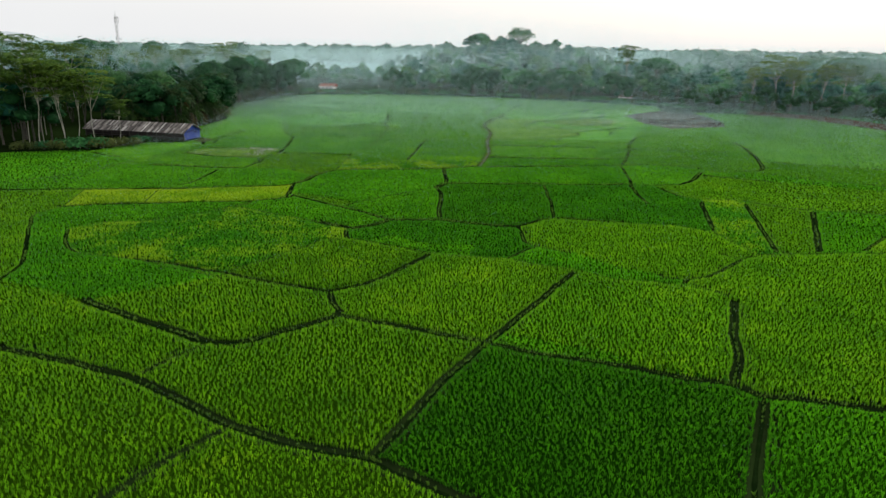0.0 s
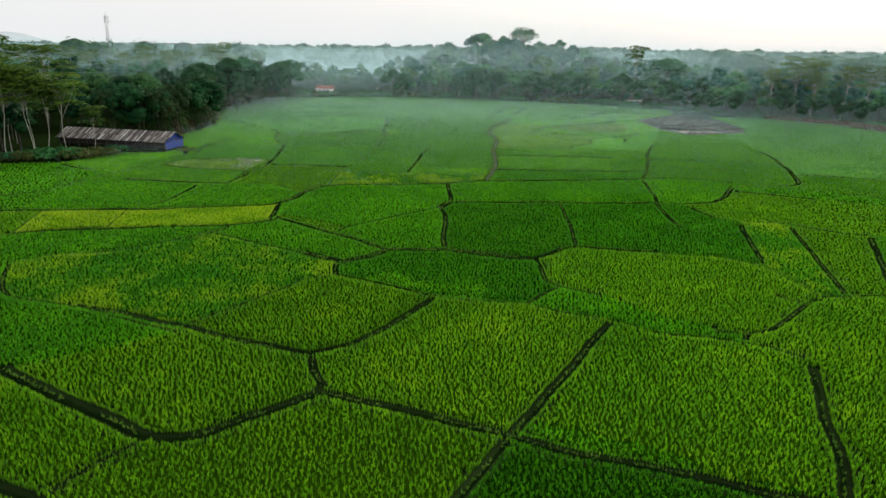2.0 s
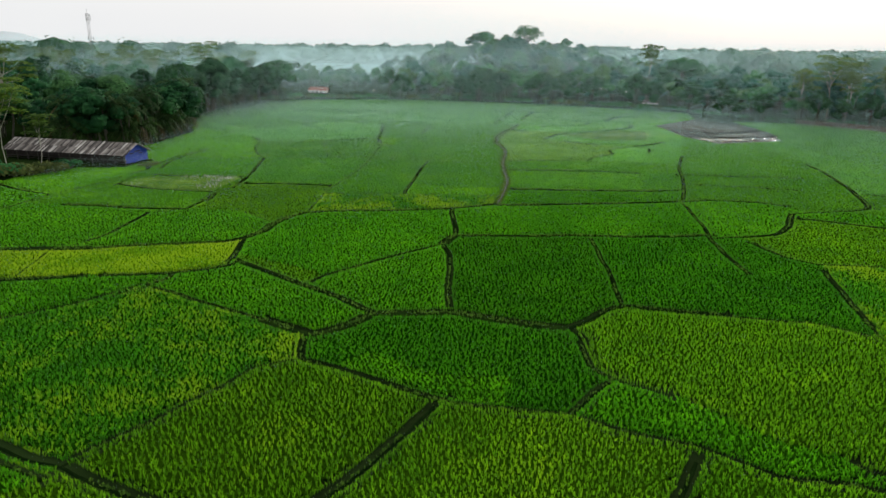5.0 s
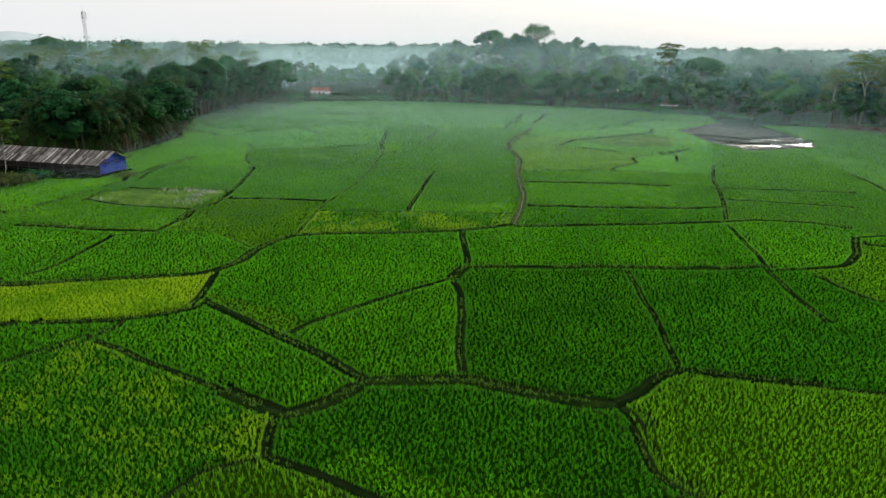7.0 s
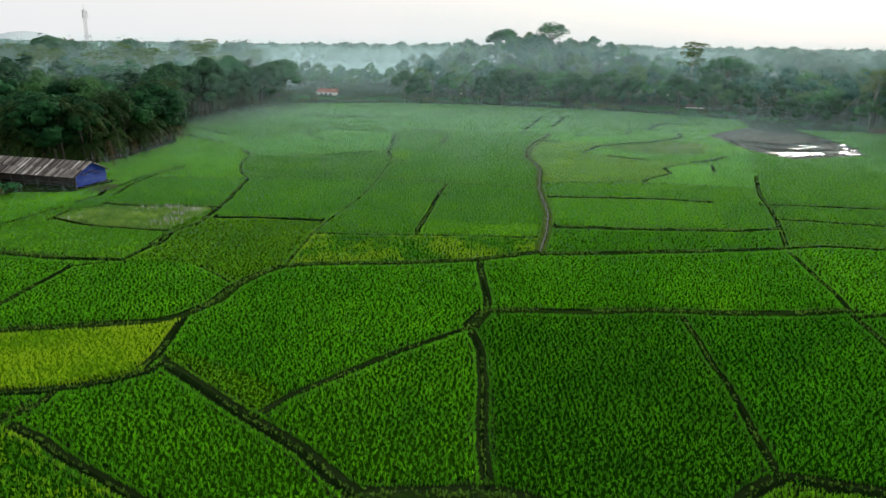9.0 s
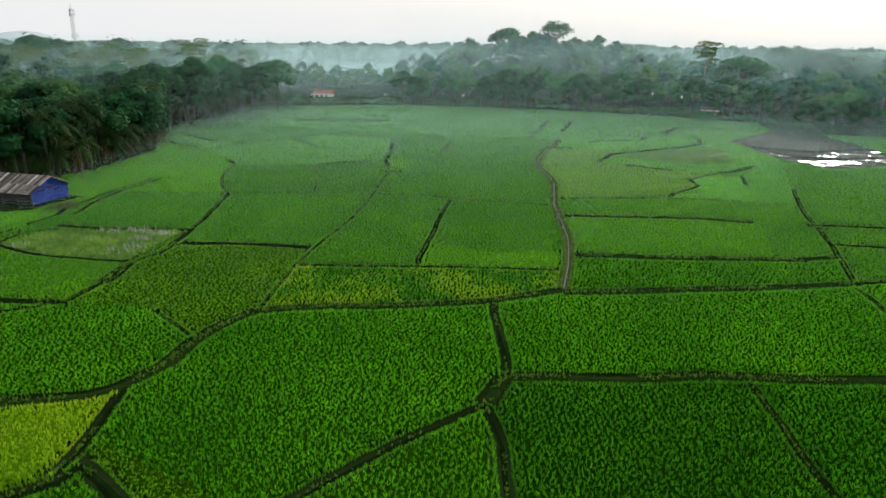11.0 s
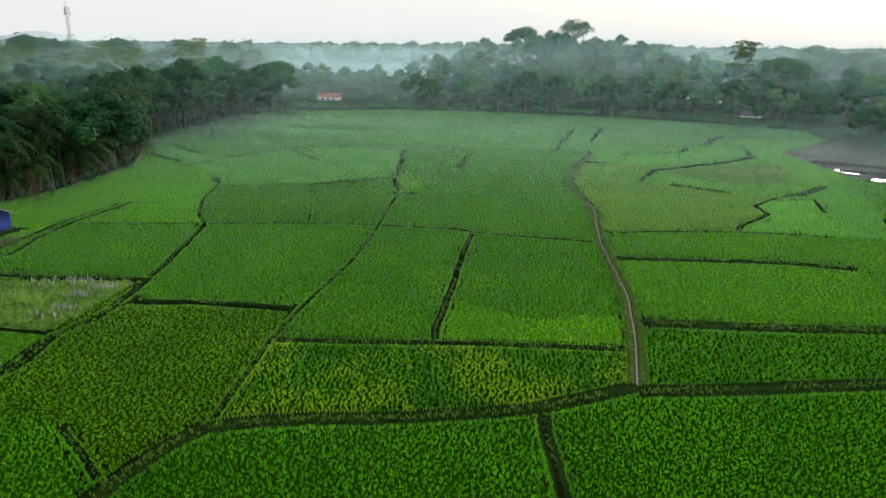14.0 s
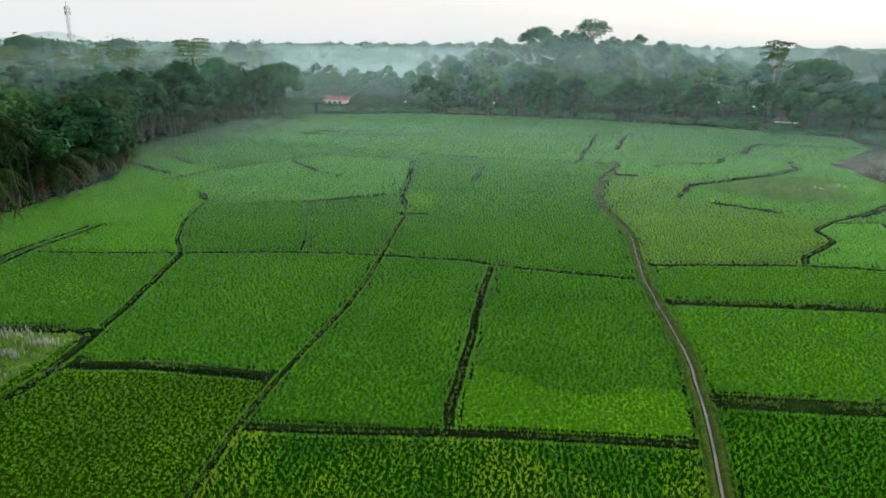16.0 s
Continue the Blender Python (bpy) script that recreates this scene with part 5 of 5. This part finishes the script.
# ---------------------------------------------------------------- houses at the woods' edge
def house(x, y, z, turn, long, deep, eave, top, roof_mat, label, wall_mat=None):
    wall_mat = wall_mat or M_WHITE
    h = thing("house", pose(x, y, z, 0, 0, turn), label, "house", "houses among the trees")
    part("wall", box(bmesh.new(), (-long / 2, -deep / 2, -2.5), (long / 2, deep / 2, eave), 0.03), wall_mat, h)
    bm = bmesh.new()
    o = 0.5
    vs = [bm.verts.new(v) for v in ((-long / 2 - o, -deep / 2 - o, eave - 0.1), (long / 2 + o, -deep / 2 - o, eave - 0.1), (long / 2 + o, deep / 2 + o, eave - 0.1), (-long / 2 - o, deep / 2 + o, eave - 0.1), (-long / 2 - o, 0, top), (long / 2 + o, 0, top))]
    for f in ((0, 1, 5, 4), (2, 3, 4, 5), (0, 4, 3), (1, 2, 5), (0, 3, 2, 1)):
        bm.faces.new([vs[i] for i in f])
    part("roof", bm, roof_mat, h)
    part("fascia", box(bmesh.new(), (-long / 2 - o, -deep / 2 - o - 0.06, eave - 0.32), (long / 2 + o, -deep / 2 - o - 0.004, eave - 0.02)), M_WHITE, h)
    for k in (-0.28, 0.28):
        w = part("window", box(bmesh.new(), (k * long - 0.5, -deep / 2 - 0.05, 0.9), (k * long + 0.5, -deep / 2 - 0.004, 1.9)), M_WHITE, h)
        part("pane", box(bmesh.new(), (k * long - 0.42, -deep / 2 - 0.07, 0.98), (k * long + 0.42, -deep / 2 - 0.054, 1.82)), M_GLASS_DARK, w)
    part("door", box(bmesh.new(), (-0.45, -deep / 2 - 0.06, 0), (0.45, -deep / 2 - 0.004, 2.0)), M_DARK_WOOD, h)
    return h


house(-51.5, 274, -1.05, -4, 5.4, 5, 2.2, 3.3, M_RED, "small white house with a faded red roof")
house(55.5, 229.5, 0.0, -20, 3.4, 3, 1.9, 2.7, M_SHEET, "low shed with a grey sheet roof at the wood's edge", M_POLE)
house(-81, 243, 3.2, 10, 5.0, 5, 2.2, 3.4, M_SHEET, "grey-roofed house half hidden by trees", M_POLE)
M_BULB, bn, bl = material("lit_bulb")
be, bo = bn.new("ShaderNodeEmission"), bn.new("ShaderNodeOutputMaterial")
be.inputs[0].default_value, be.inputs[1].default_value = (1.0, 0.97, 0.9, 1), 2.5
bl.new(be.outputs[0], bo.inputs[0])
for x, y, z in ((39.5, 226.0, 6.0), (46.8, 226.5, 5.2), (-6.9, 246.6, 3.4), (-28.8, 249.2, 3.1)):
    lamp = thing("street_lamp", pose(x, y, 0, 0, 0, 20), "thin pole lamp glowing at the wood's edge", "lamp")
    part("pole", box(bmesh.new(), (-0.05, -0.05, -0.1), (0.05, 0.05, z), 0.01), M_POLE, lamp)
    part("arm", box(bmesh.new(), (-0.04, -0.9, z - 0.04), (0.04, 0.05, z + 0.04), 0.01), M_POLE, lamp)
    bm = bmesh.new()
    bmesh.ops.create_uvsphere(bm, u_segments=8, v_segments=6, radius=0.13, matrix=Matrix.Translation((0, -0.9, z - 0.15)))
    part("bulb", bm, M_BULB, lamp, "small glowing white bulb")

# ---------------------------------------------------------------- wet plots
def plot_sheet(name, poly, mat, label, category, z=0.03, step=0.8, lumps=0.05):
    xs, ys = np.array(poly).T
    gx_, gy_ = np.meshgrid(np.arange(xs.min(), xs.max(), step), np.arange(ys.min(), ys.max(), step))
    keep = inside(poly, gx_, gy_)
    v = np.stack([gx_, gy_, np.zeros_like(gx_)], -1).reshape(-1, 3)
    v[:, 2] = [z + lumps * noise.noise((a * 0.5, b * 0.9, 4)) for a, b, _ in v]
    idx = np.arange(gx_.size).reshape(gx_.shape)
    k4 = keep[:-1, :-1] | keep[1:, 1:]
    f = np.stack([idx[:-1, :-1], idx[:-1, 1:], idx[1:, 1:], idx[1:, :-1]], -1)[k4]
    return tagged(mesh_object(name, v, f, mat, smooth=True), label, category, kind="structure")


plot_sheet("fallow_ground", REED_PLOT, M_WEEDY, "wet weedy earth of a fallow plot", "ground", 0.05, 0.5, 0.03)
plot_sheet("fallow_ground", FALLOW_PLOT, M_WEEDY, "wet weedy earth of a fallow plot", "ground", 0.05, 0.5, 0.03)
plot_sheet("mud_plot", MUD_PLOT, M_MUD, "bare brown ploughed mud waiting for planting", "mud", 0.08, 0.5, 0.2)
# shallow water standing between the clods, mostly along the near side of the ploughed plot
wx, wy = np.meshgrid(np.arange(44.0, 67.0, 0.18), np.arange(154.0, 180.0, 0.18))
clod = np.array([noise.noise((a * 0.16, b * 0.42, 7)) + 0.5 * noise.noise((a * 0.6, b * 1.1, 2)) + 0.35 * noise.noise((a * 1.7, b * 2.6, 5)) for a, b in zip(wx.ravel(), wy.ravel())]).reshape(wx.shape)
side = wy - (155.2 + 0.36 * (wx - 48.5)) - np.clip(48.5 - wx, 0, 9) * 4.0
wet = inside(MUD_PLOT, wx, wy) & (side > 0.5) & (clod > 0.02 + 0.062 * np.abs(side - 4.5))
wi = np.arange(wx.size).reshape(wx.shape)
wf = np.stack([wi[:-1, :-1], wi[:-1, 1:], wi[1:, 1:], wi[1:, :-1]], -1)[wet[:-1, :-1] & wet[1:, 1:]]
tagged(mesh_object("water", np.stack([wx, wy, np.full(wx.shape, 0.21)], -1).reshape(-1, 3), wf, M_PUDDLE), "shallow water on the ploughed plot, its pale sky partly painted", "water", kind="structure")
for w_, line in ((0.5, [(46, 168), (53, 163.5), (60, 164.5), (65, 167)]), (0.5, [(45.5, 176), (54, 171), (65, 176)])):
    ridge("bund", w_, smooth_line(line, 0.6, 0.2, 5), M_MUD, "low mud bund across the ploughed plot", "bund", 0.42, 0.0, 0.2)


def weeds(poly, count, reed_share, rng, label, clumps):
    """A neglected wet plot: low weeds with stands of bleached reed."""
    xs, ys = np.array(poly).T
    x, y = rng.uniform(xs.min(), xs.max(), count), rng.uniform(ys.min(), ys.max(), count)
    ok = inside(poly, x, y)
    x, y = x[ok], y[ok]
    tagged(mesh_object("weed_patch", *tufts(x, y, rng.uniform(0.15, 0.42, len(x)), np.full(len(x), 0.3), rng), M_WEED), label, "weeds", kind="stuff")
    rx, ry = [], []
    for cx_, cy_, r, n_ in clumps:
        rx.append(rng.normal(cx_, r, n_)); ry.append(rng.normal(cy_, r * 0.5, n_))
    rx, ry = np.concatenate(rx), np.concatenate(ry)
    tagged(mesh_object("reeds", *tufts(rx, ry, rng.uniform(0.2, 0.75, len(rx)), rng.uniform(0.05, 0.12, len(rx)), rng), M_REED), "bleached dry reed stalks standing in clumps", "reeds", kind="stuff")


rng = np.random.default_rng(17)
weeds(REED_PLOT, 5200, 0.2, rng, "olive green weeds on a wet fallow plot",
      [(-34.0, 113.0, 0.7, 90), (-31.7, 112.0, 0.45, 110), (-32.5, 110.4, 0.6, 90), (-32.0, 108.0, 0.5, 60), (-36.2, 112.3, 0.8, 45), (-41.5, 107.6, 0.8, 20), (-38.2, 110.5, 1.2, 14), (-32.6, 106.6, 0.8, 40)])
weeds(FALLOW_PLOT, 7000, 0.2, rng, "pale weeds on a fallow plot", [(33, 164, 2.6, 70), (37, 166, 1.6, 40), (28, 162, 2.2, 40)])

# ---------------------------------------------------------------- mist
def threads(y, x0, x1, high, cover, pitch, rng, base=0.0, ragged=2.0):
    """One layer of mist: fine level strands with ragged ends, thinning out at the top."""
    n = int(high / pitch)
    z = (np.arange(n) + rng.uniform(0, 1, n)) * pitch
    w = pitch * cover * np.clip(z / 1.0, 0.2, 1) * np.clip((high - z) / (0.3 * high), 0, 1)
    ends = (x0 + np.abs(rng.normal(0, ragged, n)), x1 - np.abs(rng.normal(0, ragged, n)))
    v = np.stack([np.stack([x, np.full(n, y), base + z + s * w / 2], 1) for x, s in ((ends[0], -1), (ends[1], -1), (ends[1], 1), (ends[0], 1))], 1).reshape(-1, 3)
    return v, np.arange(n * 4).reshape(-1, 4)


rng = np.random.default_rng(99)
# haze built as solid pale strands, layer behind layer
layers = []
for lo, hi, count, total, pitch, high in ((138, 252, 24, 0.12, 0.04, 18), (258, 420, 20, 0.46, 0.06, 20)):
    for y in np.linspace(lo, hi, count):
        layers.append(threads(y + rng.uniform(-1, 1), -50.0 if y < 205 else -0.8 * y - 40, 0.8 * y + 40, high, total / count, pitch, rng, 0.0, 5.0))
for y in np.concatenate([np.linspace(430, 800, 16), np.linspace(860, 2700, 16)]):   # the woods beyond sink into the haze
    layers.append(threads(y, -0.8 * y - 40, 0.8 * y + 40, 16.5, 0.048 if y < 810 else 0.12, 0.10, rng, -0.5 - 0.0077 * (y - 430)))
for y in np.arange(24, 250, 2.6):                   # a shallow sheet of ground mist over the wet fields
    layers.append(threads(y, -56.0 if y < 170 else -62.0, 0.8 * y + 40, 2.4 if y < 215 else 1.4, 0.001 + 0.026 * min(1.0, max(0.0, (y - 86) / 90)), 0.014, rng))
for y in np.linspace(168, 204, 7):                 # thin haze in the wood beside the barn
    layers.append(threads(y, -0.8 * y - 40, -50.0, 14, 0.007, 0.04, rng, 0.0, 5.0))
for y in np.linspace(206, 300, 16):                 # smoke and mist drifting through the wood beyond the barn
    layers.append(threads(y, -0.8 * y - 40, -64.0, 15, 0.018, 0.05, rng))
for y in np.linspace(285, 360, 10):                 # a veil drifting over the hilltop
    layers.append(threads(y, -45.0, 110.0, 26, 0.013, 0.06, rng, 8.0, 22.0))
for y in np.linspace(440, 620, 8):                  # the mist lies thicker in the hollow beyond the gap
    layers.append(threads(y, -0.30 * y, 0.05 * y, 11, 0.20, 0.06, rng, -8.0))
tagged(mesh_object("mist", *joined(layers), M_MIST), "pale blue strands standing in for morning mist over fields and woods", "mist", kind="stuff")

# ---------------------------------------------------------------- hills on the horizon
hx, hd = np.meshgrid(np.linspace(-3300, -1750, 60), np.linspace(-1, 1, 9))
hz = 0.42 * (92 * np.exp(-((hx + 2360) / 90) ** 2) + 70 * np.exp(-((hx + 2520) / 170) ** 2) + 55 * np.exp(-((hx + 2860) / 260) ** 2) + 30 * np.exp(-((hx + 2250) / 240) ** 2) + 6 * np.sin(hx * 0.02))
hv = np.stack([hx, 3700 + 400 * hd, -40 + (hz + 25) * (1 - hd ** 2)], -1).reshape(-1, 3)
hi_ = np.arange(hx.size).reshape(hx.shape)
# the haze of distance is put into the hills' pale blue colour
M_HILL = plain("hill_painted_haze", (0.47, 0.53, 0.56), (0.52, 0.57, 0.60), 0.004, 1.0, 0.0, 0.0)
tagged(mesh_object("backdrop", hv, np.stack([hi_[:-1, :-1], hi_[:-1, 1:], hi_[1:, 1:], hi_[1:, :-1]], -1).reshape(-1, 4), M_HILL, smooth=True), "far hills on the horizon, haze painted into their pale blue", "hills", kind="structure")
